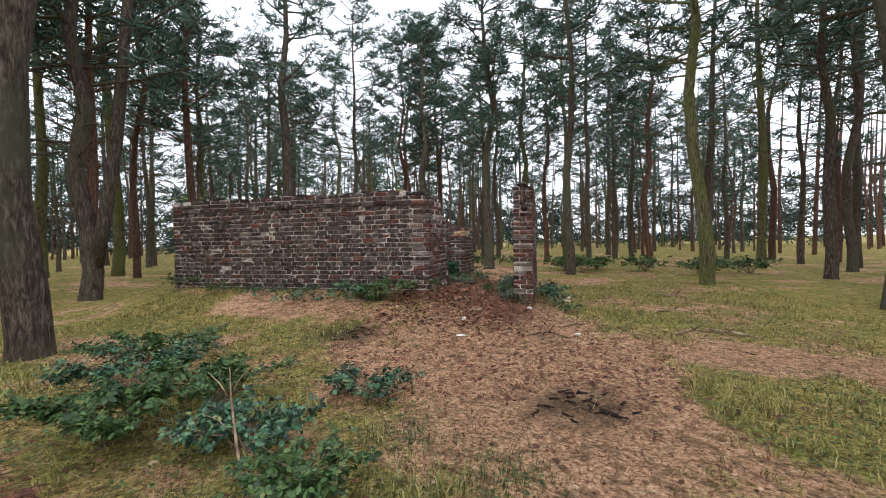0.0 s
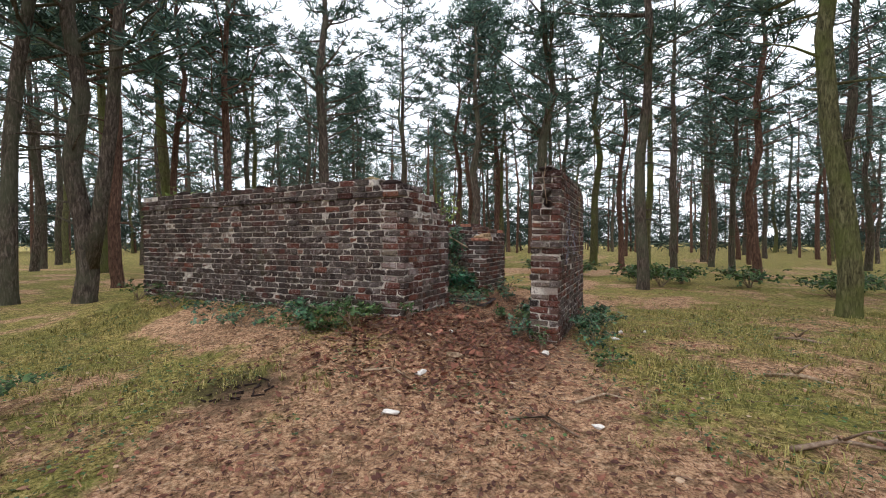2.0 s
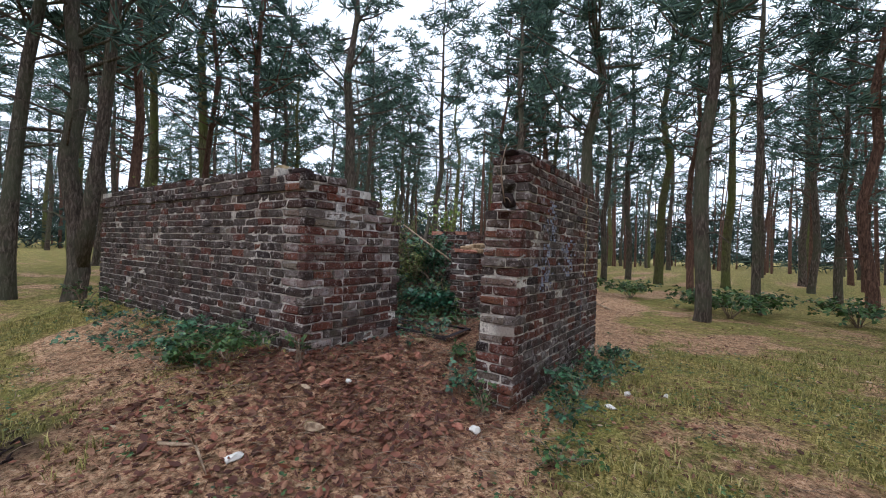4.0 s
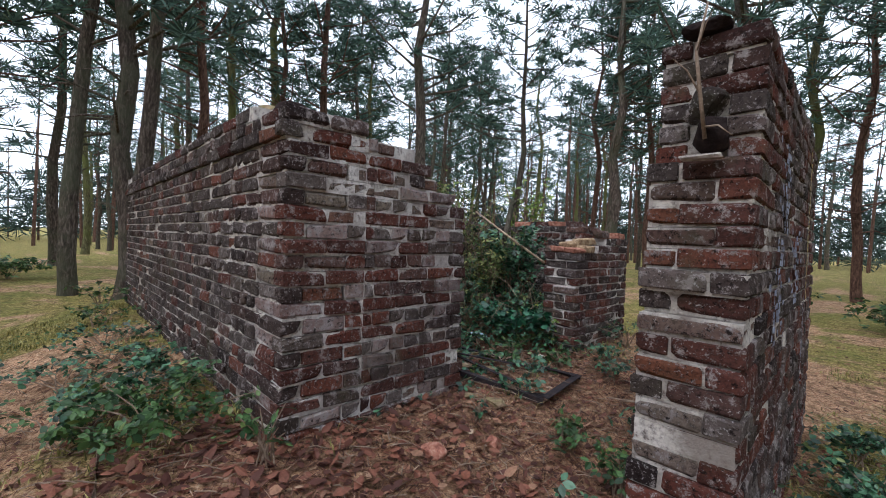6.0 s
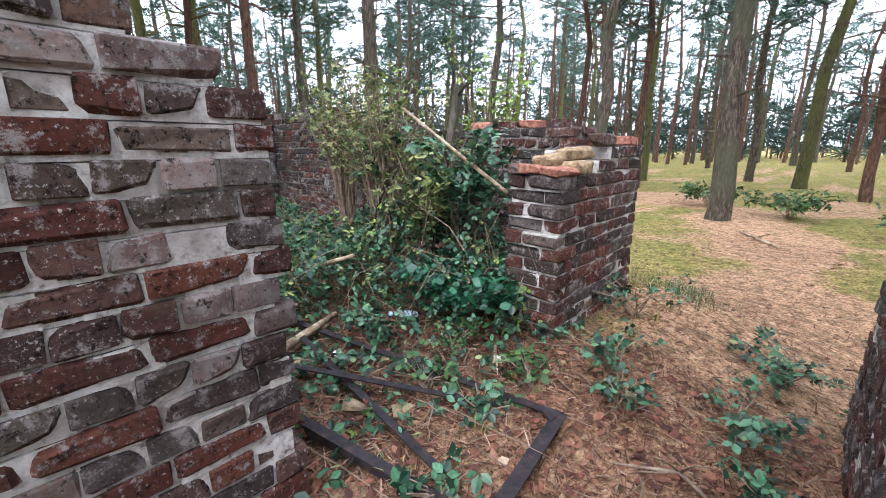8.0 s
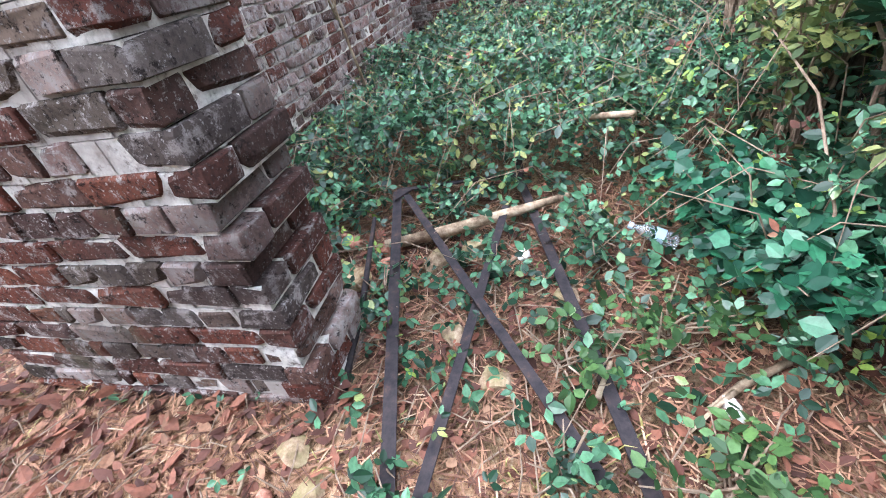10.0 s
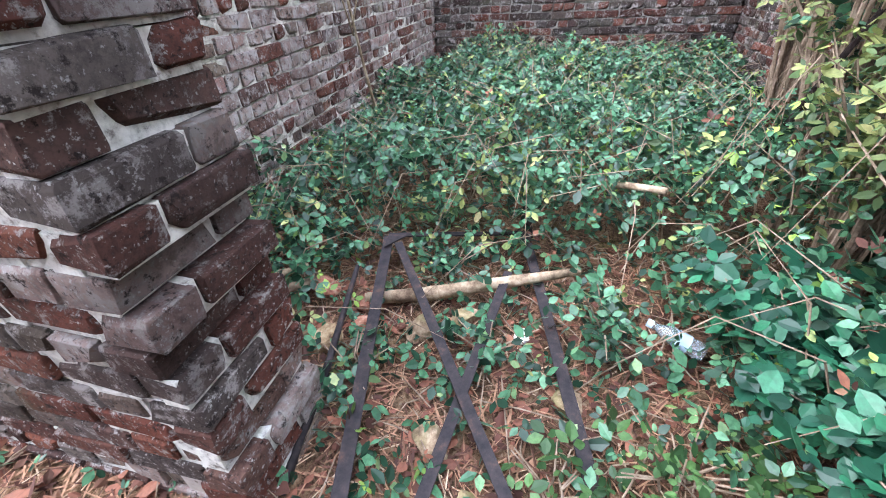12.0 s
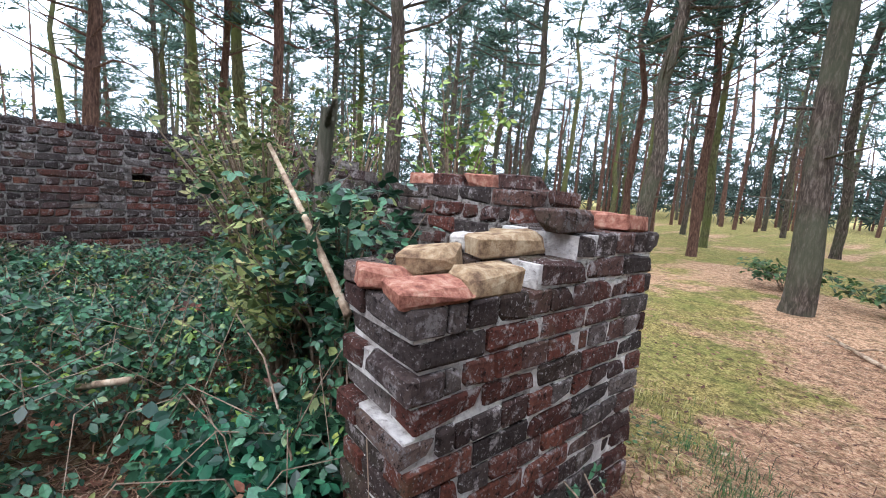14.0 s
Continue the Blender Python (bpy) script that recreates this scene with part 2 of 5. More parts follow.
def part(name, data, mat, parent, label="", m=None):
    """One mesh object under a thing or part."""
    if isinstance(data, bmesh.types.BMesh):
        d = bpy.data.meshes.new(name)
        data.to_mesh(d)
        data.free()
        data = d
    if not data.materials:
        data.materials.append(mat)
    ob = new(name, data)
    ob.parent = parent
    if m is not None:
        ob.matrix_basis = m
    return tagged(ob, label=label)


def thing(name, label, category, m=None, group="", kind=""):
    ob = new(name)
    ob.empty_display_size = 0.1
    if m is not None:
        ob.matrix_basis = m
    return tagged(ob, label, category, group, kind)


def solid(name, data, mat, label, category, m=None, group="", kind=""):
    ob = part(name, data, mat, None, label, m)
    return tagged(ob, label, category, group, kind)


def tube(points, radii, sides=7, rough=0.0, rng=random, cap=True):
    """Verts and faces of a tapered, bent limb."""
    vs, fs = [], []
    pts = [Vector(p) for p in points]
    side = Vector((1, 0, 0))
    for i, p in enumerate(pts):
        way = (pts[min(i + 1, len(pts) - 1)] - pts[max(i - 1, 0)]).normalized()
        u = way.cross(side)
        u = (u if u.length > 0.05 else way.cross(Vector((0, 1, 0)))).normalized()
        w = way.cross(u)
        for k in range(sides):
            a = 2 * math.pi * k / sides
            r = radii[i] * (1 + rough * rng.uniform(-1, 1))
            vs.append(p + u * math.cos(a) * r + w * math.sin(a) * r)
    for i in range(len(pts) - 1):
        for k in range(sides):
            j = (k + 1) % sides
            fs.append((i * sides + k, i * sides + j, (i + 1) * sides + j, (i + 1) * sides + k))
    if cap:
        fs.append(tuple(range(sides))[::-1])
        fs.append(tuple(range((len(pts) - 1) * sides, len(pts) * sides)))
    return vs, fs


def join(*pieces):
    vs, fs = [], []
    for v, f in pieces:
        o = len(vs)
        vs += v
        fs += [tuple(i + o for i in q) for q in f]
    return vs, fs


def chamfered(sx, sy, sz, c, jitter, rng, chip=0.0):
    """A worn block: a box with broken edges, centred."""
    vs, fs = [], []
    idx = {}
    for ax in (-1, 1):
        for ay in (-1, 1):
            for az in (-1, 1):
                cut = c * (1 + (rng.random() < chip) * rng.uniform(1, 3.5))
                for axis in range(3):
                    p = [ax * sx / 2, ay * sy / 2, az * sz / 2]
                    for o in range(3):
                        if o != axis:
                            p[o] -= (ax, ay, az)[o] * cut
                    p = [v + rng.uniform(-jitter, jitter) for v in p]
                    idx[(ax, ay, az, axis)] = len(vs)
                    vs.append(Vector(p))
    S = (-1, 1)

    def key(axis, s, a, b_):
        q = [0, 0, 0]
        q[axis] = s
        o = [i for i in range(3) if i != axis]
        q[o[0]], q[o[1]] = a, b_
        return tuple(q)
    for axis in range(3):
        for s in S:
            f = [idx[(*key(axis, s, a, b_), axis)] for a, b_ in ((-1, -1), (1, -1), (1, 1), (-1, 1))]
            fs.append(tuple(f))
    for axis in range(3):
        o = [i for i in range(3) if i != axis]
        for a in S:
            for b_ in S:
                q0, q1 = [0, 0, 0], [0, 0, 0]
                q0[axis], q1[axis] = -1, 1
                q0[o[0]] = q1[o[0]] = a
                q0[o[1]] = q1[o[1]] = b_
                fs.append((idx[(*q0, o[0])], idx[(*q1, o[0])], idx[(*q1, o[1])], idx[(*q0, o[1])]))
    for a in S:
        for b_ in S:
            for d in S:
                fs.append(tuple(idx[(a, b_, d, k)] for k in range(3)))
    return vs, fs


def fixed(name, v, f):
    d = mesh(name, v, f)
    bm = bmesh.new()
    bm.from_mesh(d)
    bmesh.ops.recalc_face_normals(bm, faces=bm.faces)
    bm.to_mesh(d)
    bm.free()
    return d


# ---- ground ----
X0, X1, Y0, Y1 = -5.4, 0.0, 0.0, 3.92      # outer faces of the ruin
T = 0.345                                   # walls one and a half bricks thick


def ground_z(x, y):
    dx, dy = max(X0 - x, 0, x - X1), max(Y0 - y, 0, y - Y1)
    d = math.hypot(dx, dy)
    z = -0.36 + 0.36 * math.exp(-(d / 1.15) ** 2)
    z += 0.012 * max(-8, min(0, y + 2))
    far = max(0, math.hypot(x, y) - 6)
    z += 0.05 * noise.noise((x * 0.35, y * 0.35, 1.7)) * min(1, d / 1.5) + 0.015 * noise.noise((x * 2.2, y * 2.2, 5)) + 0.006 * noise.noise((x * 9, y * 9, 2))
    z += 0.5 * noise.noise((x * 0.04, y * 0.04, 9)) * min(1, far / 25)
    return z


def litter_cover(x, y):
    """How bare of green the ground is: the trodden way to the entrance and round the walls."""
    way = [(2.3, -9), (2.2, -5), (1.9, -2.6), (1.1, -0.6), (1.0, 1.6), (0.9, 3.6), (0.9, 6.0), (0.3, 9.0), (-0.8, 12.0), (-3.0, 15.0)]
    d = min((math.hypot(x - ax - max(0, min(1, ((x - ax) * (bx - ax) + (y - ay) * (by - ay)) / ((bx - ax) ** 2 + (by - ay) ** 2))) * (bx - ax),
                        y - ay - max(0, min(1, ((x - ax) * (bx - ax) + (y - ay) * (by - ay)) / ((bx - ax) ** 2 + (by - ay) ** 2))) * (by - ay))
             for (ax, ay), (bx, by) in zip(way, way[1:])), default=9)
    wide = 1.0 + 1.2 * math.exp(-((y + 1.8) / 1.6) ** 2)
    c = max(0, 1.25 - d / wide)
    c = max(c, 1.0 - abs(y + 1.2 + 0.2 * x) / 1.0 if -3.5 < x < 7 else 0)
    if X0 < x < X1 and Y0 < y < Y1:
        c = 1
    return min(1, 0.75 * c + 0.32 + 0.7 * noise.noise((x * 0.5, y * 0.5, 3)) + 0.5 * noise.noise((x * 1.7, y * 1.7, 8)))


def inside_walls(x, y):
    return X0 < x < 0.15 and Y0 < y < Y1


def build_ground():
    near = [i * 0.16 for i in range(-70, 71)]
    grow = []
    s, p = 0.3, 11.2
    while p < 900:
        p += s
        s *= 1.2
        grow.append(p)
    line = [-g for g in grow[::-1]] + near + grow
    n = len(line)
    vs = [(x, y, ground_z(x, y)) for y in line for x in line]
    fs = [(j * n + i, j * n + i + 1, (j + 1) * n + i + 1, (j + 1) * n + i) for j in range(n - 1) for i in range(n - 1)]
    d = smooth(mesh("ground", vs, fs))
    layer = d.color_attributes.new("cover", "FLOAT_COLOR", "POINT")
    cols = []
    spots = [(-0.52, -1.85, 0.62), (2.2, -3.45, 0.5)]
    for x, y, z in vs:
        ash = max(math.exp(-(math.hypot(x - a, y - b_) / r) ** 2 * 2.2) for a, b_, r in spots)
        ash = max(0, min(1, ash * (1.35 + 1.2 * noise.noise((x * 6, y * 6, 4)))))
        # inside the walls: dark humus, darkened further to stand in for shade under brambles
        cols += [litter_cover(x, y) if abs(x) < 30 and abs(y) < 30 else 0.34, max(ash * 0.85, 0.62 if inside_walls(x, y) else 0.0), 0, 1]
    layer.data.foreach_set("color", cols)
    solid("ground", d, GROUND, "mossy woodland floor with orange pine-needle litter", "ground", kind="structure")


build_ground()

# ---- brick walls ----
STEP, LONG, BED = 0.232, 0.223, 0.080      # stretcher pitch, brick length, course height
HIGH, HALF = 0.071, 0.110
brick_rng = random.Random(4)
POOL = {}
for kind, size in (("stretcher", (LONG, HALF, HIGH)), ("header", (HALF, LONG, HIGH)), ("bat", (LONG * 0.5, HALF, HIGH))):
    POOL[kind] = [chamfered(*size, 0.006, 0.0035, brick_rng, 0.25) for _ in range(10)]
SHARED = {}


def spans(c, z, length, rake0, rake1, key0, key1):
    """Where a course begins and ends: raked ends stand back, keyed corners give way in every other course."""
    a = rake0(z) if rake0 else 0.0
    b_ = length - (rake1(z) if rake1 else 0.0)
    if key0 is not None and c % 2 == key0:
        a += T + 0.003
    if key1 is not None and c % 2 == key1:
        b_ -= T + 0.003
    return a, b_


def lay(length, top, rake0=None, rake1=None, courses=20, base=-0.1, seed=1, oversail=None, holes=(), key0=None, key1=None, phase=0, notch=None):
    """Bricks of a wall one and a half bricks thick in English bond, along x from 0 to length, y from 0 (face) to T.
    top(s): its height; rake0, rake1(z): how far the ends stand back."""
    rng = random.Random(seed)
    out = []
    for c in range(courses):
        z = base + (c + 0.5) * BED
        a, b_ = spans(c, z, length, rake0, rake1, key0, key1)
        for leaf in (0, 1):
            stretch = (c + leaf + phase) % 2 == 0 or bool(notch and notch[0] < z < notch[1])
            pitch = STEP if stretch else STEP / 2
            y = (HALF / 2 if leaf == 0 else T - HALF / 2) if stretch else (LONG / 2 if leaf == 0 else T - LONG / 2)
            s = a + (0.0 if leaf == 0 else rng.choice((0, 0, 0.006)))
            first = s
            while s < b_ - 0.04:
                w = min(pitch, b_ - s)
                if not stretch and first < s < first + pitch * 1.5 and s + 0.06 < b_:
                    w = 0.06
                elif rng.random() < 0.3:
                    w = min(w * rng.uniform(0.96, 1.04), b_ - s)
                if pitch < b_ - s < pitch + 0.04:
                    w = b_ - s
                if b_ - s - w < 0.045:
                    w = b_ - s
                mid = s + w / 2
                if z + BED * 0.4 < top(mid) + rng.uniform(-0.008, 0.008) and not (leaf and any(h[0] < mid < h[1] and h[2] < z < h[3] for h in holes)):
                    out_of = max(-0.002, rng.gauss(0.001, 0.002))
                    face = -1 if leaf == 0 else 1
                    if rng.random() < 0.14:
                        out_of += rng.uniform(0.001, 0.005)
                    if oversail and oversail(mid, z):
                        out_of += 0.022
                    out.append(("stretcher" if stretch else "header", Vector((mid, y + face * out_of, z + rng.uniform(-0.002, 0.002))), rng.uniform(-1.2, 1.2), rng.uniform(-0.8, 0.8), w / pitch * rng.uniform(0.985, 1.005), rng.randrange(10), c, s, s + w))
                s += w
    return out


def wall(name, label, m, length, top, near, courses=20, base=-0.1, seed=1, rake0=None, rake1=None, oversail=None, holes=(), key0=None, key1=None, phase=0, mortar=MORTAR, notch=None, make=None):
    """A brick wall: a mortar core with stepped top, bricks of their own near the walk, the rest in one run."""
    w = thing(name, label, "wall", m, kind="structure")
    bricks = lay(length, top, rake0, rake1, courses, base, seed, oversail, holes, key0, key1, phase, notch)
    # mortar core, course by course
    pieces = []
    rng = random.Random(seed + 50)
    for c in range(courses):
        z0 = base + c * BED
        a, b_ = spans(c, z0 + BED / 2, length, rake0, rake1, key0, key1)
        a += 0 if key0 is not None and c % 2 == key0 else 0.02
        b_ -= 0 if key1 is not None and c % 2 == key1 else 0.02
        laid = [(q[7] - 0.012, q[8] + 0.012) for q in bricks if q[6] == c]
        n = max(2, int((b_ - a) / 0.06))
        for i in range(n):
            s0, s1 = a + (b_ - a) * i / n, a + (b_ - a) * (i + 1) / n
            mid = (s0 + s1) / 2
            covered = all(any(p <= s <= q for p, q in laid) for s in (max(s0 - 0.012, a), mid, min(s1 + 0.012, b_)))
            if notch and notch[0] < z0 + BED / 2 < notch[1] and mid < notch[2]:
                continue
            if not covered or any(h[0] < mid < h[1] and h[2] < z0 + BED / 2 < h[3] for h in holes):
                continue
            y0, y1 = 0.011 + rng.uniform(-0.004, 0.004), T - 0.011 + rng.uniform(-0.004, 0.004)
            k = [Vector((x, y, z)) for z in (z0 - 0.007, z0 + 0.0705) for y in (y0, y1) for x in (s0, s1)]
            pieces.append((k, [(0, 2, 3, 1), (4, 5, 7, 6), (0, 1, 5, 4), (2, 6, 7, 3), (0, 4, 6, 2), (1, 3, 7, 5)]))
    part("mortar", mesh("mortar", *join(*pieces)), mortar, w, "crumbling lime mortar")
    ranked = sorted(range(len(bricks)), key=lambda i: near(bricks[i][1]))
    chosen = set(ranked[:300])
    rest = {}
    pick = random.Random(seed + 90)
    for i, (kind, p, tilt, yaw, size, v, *_) in enumerate(bricks):
        inner = p.y > T / 2
        kin = make(kind, p, inner, pick.random()) if make else ("red" if kind == "stretcher" else "grey")
        depth = 1.0
        if kin == "spalled":
            p = p + Vector((0, (-1 if inner else 1) * pick.uniform(0.004, 0.012), -0.006))
            depth = pick.uniform(0.74, 0.92)
        t = Matrix.Translation(p) @ Euler((radians(tilt * 0.6), radians(tilt), radians(yaw))).to_matrix().to_4x4() @ Matrix.Diagonal((size, 1, depth, 1))
        if i in chosen:
            key = (kind, v, kin)
            if key not in SHARED:
                SHARED[key] = fixed("brick", *POOL[kind][v])
                SHARED[key].materials.append(BRICKS[kin])
            b = new("brick", SHARED[key])
            b.parent = w
            b.matrix_basis = t
        else:
            v0, f0 = POOL[kind][v]
            rest.setdefault(kin, []).append(([t @ q for q in v0], f0))
    for kin, run in rest.items():
        tagged(part("brick_run", fixed("brick_run", *join(*run)), BRICK_RUNS[kin], w), kind="stuff")
    return w


def ragged(seed, depth, every=2):
    """A toothed broken end: each course stands back by its own amount."""
    rng = random.Random(seed)
    steps = [rng.choice((0.0, 0.06, 0.119)) * depth + (0.119 * depth if i % every else 0) * 0.4 for i in range(60)]
    return lambda z: steps[int((z + 1.0) / BED + 0.25)]


def steps(*pairs):
    """A top line: height by distance along the wall, in whole steps."""
    def f(s):
        h = pairs[0][1]
        for p, v in pairs:
            if s >= p:
                h = v
        return h
    return f


def uneven(base, amp, seed, slope=0.0):
    return lambda s: base + slope * s + amp * noise.noise((s * 1.6, seed, 0.3))


def make_front(kind, p, inner, r):
    if inner:
        return "pale" if r < 0.62 else "red" if r < 0.9 else "spalled"
    return "spalled" if r < 0.05 else "red" if r < (0.3 if kind == "stretcher" else 0.14) else "grey" if r < 0.42 else "dark"


def make_side(kind, p, inner, r):
    if r < (0.12 if p.z < 1.2 else 0.3):
        return "spalled"
    if inner:
        return "pale" if r < 0.55 else "red"
    return ("red" if r < 0.72 else "grey" if r < 0.86 else "pale") if kind == "stretcher" else ("grey" if r < 0.6 else "pale" if r < 0.8 else "red")


def make_stub(kind, p, inner, r):
    if r < 0.08:
        return "spalled"
    return "red" if r < 0.62 else "dark" if r < 0.86 else "grey"


def make_blast(kind, p, inner, r):
    if p.x < 0.3 and inner and r < 0.55 or p.x < 0.3 and p.z > 1.3 and r < 0.5:
        return "spalled"
    return "spalled" if r < 0.05 else "red" if r < (0.75 if p.x < 0.3 else 0.45) else "grey" if r < 0.85 else "dark"


def make_dark(kind, p, inner, r):
    return "spalled" if r < 0.03 else "red" if r < 0.45 else "dark" if r < 0.85 else "grey"


FRONT = pose(X0, 0, 0)                                      # face towards -y
wall("wall_front", "long weathered brick wall, grey with lime bloom", FRONT, -X0 - 0.001, lambda s: 1.74 + 0.03 * noise.noise((s * 1.6, 2.0, 0.3)) - 0.09 * max(0, s - 4.6) / 0.8 - 0.03 * max(0, 1 - s), lambda p: (p - Vector((5.4, 0, 0.8))).length + 2 * max(0, p.y - 0.2), 24, -0.12, 3, oversail=lambda s, z: 1.5 < z < 1.6, key1=1, make=make_front)
SIDE = pose(0, 0, 0, 0, 0, 90)                               # face towards +x, from the corner to the doorway
wall("wall_side", "dark red brick wall stub beside the doorway", SIDE, 1.27, steps((0, 1.68), (0.36, 1.6), (0.62, 1.55), (0.85, 1.46), (1.04, 1.38), (1.17, 1.3)), lambda p: p.y + abs(p.x - 0.5) * 0.05, 24, -0.12, 7, rake1=ragged(5, 0.24), key0=0, phase=1, mortar=MORTAR_PALE, make=make_side)
STUB = pose(0, 2.76, 0, 0, 0, 90)
wall("wall_stub", "low broken brick wall stub beside the doorway", STUB, Y1 - 2.76, steps((0, 0.955), (0.42, 1.04), (0.66, 1.125)), lambda p: p.x, 18, -0.175, 11, rake0=ragged(9, 0.2), mortar=MORTAR_PALE, make=make_stub)
BACK = pose(0 - T, Y1, 0, 0, 0, 180)
wall("wall_back", "overgrown dark brick back wall", BACK, -X0 - T, lambda s: 1.25 + 0.01 * noise.noise((s * 1.6, 6.0, 0.3)) + 0.3 * max(0, min(1, (s - 1.6) / 1.2)), lambda p: p.x - p.y, 24, -0.2, 13, mortar=MORTAR_DIRTY, make=make_dark)
FAR = pose(X0, Y1 - T, 0, 0, 0, -90)
VENTS = ((2.135, 2.375, 1.085, 1.185), (0.835, 1.075, 1.085, 1.185))
wall("wall_far", "dark red brick end wall with two small vent holes", FAR, Y1 - 2 * T, uneven(1.68, 0.05, 8.0), lambda p: -p.y, 24, -0.12, 17, holes=VENTS, mortar=MORTAR_DIRTY, make=make_dark)
BLAST = pose(1.655, 0.725, 0, 0, 0, 91)


def blast_rake(z):
    r = ragged(21, 0.5)
    return max(0, 0.03 + 0.06 * (z + 0.3)) + r(z) * 0.4 + (0.09 if z > 1.32 else 0)


wall("blast_wall", "free-standing brick wall with a broken toothed end", BLAST, 2.62, steps((0, 1.74), (0.2, 1.84), (0.6, 1.88), (1.6, 1.84), (2.3, 1.79)), lambda p: p.x, 30, -0.42, 19, rake0=blast_rake, notch=(1.37, 1.6, 0.26), make=make_blast)

# ---- trees ----
tree_rng = random.Random(12)


def blades(rng, centre, count, size, thin, flat=0.6, up=0.3):
    """A tuft: thin blades that spray out of one point."""
    vs, fs = [], []
    for _ in range(count):
        w = Vector((rng.gauss(0, 1), rng.gauss(0, 1), rng.gauss(up, flat)))
        w.normalize()
        u = w.cross(Vector((rng.gauss(0, 1), rng.gauss(0, 1), rng.gauss(0, 1)))).normalized()
        p = centre + w * size * rng.uniform(0.0, 0.35)
        q = p + w * size * rng.uniform(0.6, 1.0)
        o = len(vs)
        vs += [p - u * thin * 0.4, p + u * thin * 0.4, p.lerp(q, 0.6) + u * thin, q]
        fs.append((o, o + 1, o + 2, o + 3))
    return vs, fs


def pine_meshes(seed, height, radius, clear, mat, crown_mat, lean=0.0, limbs=30, clumps=7, needles=17, fork=False):
    rng = random.Random(seed)
    bend = [(rng.gauss(0, 0.10), rng.gauss(0, 0.10)) for _ in range(12)]
    n = 11

    def axis(f):
        i = min(10, int(f * 10))
        g = f * 10 - i
        x = bend[i][0] * (1 - g) + bend[i + 1][0] * g
        y = bend[i][1] * (1 - g) + bend[i + 1][1] * g
        return Vector((x * min(1, f * 5) * 1.6 + lean * f * height, y * min(1, f * 5) * 1.6, f * height - 0.25))
    fr = [0, 0.012, 0.03, 0.07, 0.15, 0.25, 0.37, 0.5, 0.65, 0.8, 1.0]
    rad = [radius * k for k in (1.35, 1.2, 1.06, 1.0, 0.93, 0.86, 0.76, 0.64, 0.48, 0.3, 0.06)]
    pieces = [tube([axis(f) for f in fr], rad, 12, 0.07, rng)]
    if fork:
        a = axis(0.06)
        pieces.append(tube([a, a + Vector((0.25, 0.1, 1.2)), a + Vector((0.6, 0.2, 3.2)), a + Vector((0.95, 0.3, 6.5)), a + Vector((1.1, 0.2, height * 0.8))], [radius * k for k in (0.8, 0.72, 0.62, 0.45, 0.08)], 10, 0.07, rng))
    trunk = smooth(fixed("trunk", *join(*pieces)))
    trunk.materials.append(mat)
    limb, crown = [], []
    for i in range(limbs):
        f = clear + (0.98 - clear) * (i + rng.random()) / limbs
        p = axis(f)
        a = rng.uniform(0, 2 * math.pi)
        full = (1.0 - f) / (1 - clear)
        size = (0.7 + 2.0 * full ** 0.7) * rng.uniform(0.6, 1.15)
        w = Vector((math.cos(a), math.sin(a), rng.uniform(0.05, 0.65)))
        k1 = p + w * size * 0.5 + Vector((0, 0, rng.uniform(-0.2, 0.1)))
        k2 = p + w * size + Vector((rng.uniform(-0.3, 0.3), rng.uniform(-0.3, 0.3), rng.uniform(0, 0.4)))
        limb.append(tube([p, k1, k2], [radius * 0.22, radius * 0.15, 0.012], 5, 0.05, rng, False))
        for j in range(clumps):
            g = rng.uniform(0.35, 1.05)
            c = (p.lerp(k1, g * 2) if g < 0.5 else k1.lerp(k2, g * 2 - 1)) + Vector((rng.gauss(0, 0.28), rng.gauss(0, 0.28), rng.gauss(0.1, 0.16)))
            crown.append(blades(rng, c, needles, rng.uniform(0.25, 0.46), 0.03, 0.5, 0.35))
    # bare dead snags below the crown
    for i in range(12):
        p = axis(rng.uniform(0.14, clear + 0.1))
        a = rng.uniform(0, 2 * math.pi)
        s = rng.uniform(0.3, 1.5)
        w = Vector((math.cos(a), math.sin(a), rng.uniform(-0.2, 0.45)))
        limb.append(tube([p, p + w * s * 0.5 + Vector((0, 0, 0.05)), p + w * s + Vector((0, 0, rng.uniform(-0.25, 0.15)))], [0.03, 0.02, 0.006], 4, 0, rng, False))
    limbs_mesh = smooth(fixed("branchwork", *join(*limb)))
    limbs_mesh.materials.append(mat)
    v, f = join(*crown)
    c = mesh("crown", v, f)
    c.materials.append(crown_mat)
    return trunk, limbs_mesh, c


def pine(meshes, label, x, y, turn=0.0, size=1.0, z=None):
    t = thing("pine_tree", label, "tree", pose(x, y, ground_z(x, y) if z is None else z, 0, 0, turn), "pines of the wood")
    t.scale = (size, size, size)
    part("trunk", meshes[0], BARK, t)
    tagged(part("branchwork", meshes[1], BARK, t, "bare grey limbs and snags"), kind="stuff")
    tagged(part("crown", meshes[2], NEEDLES, t, "sparse dark green needle clumps"), kind="stuff")
    return t


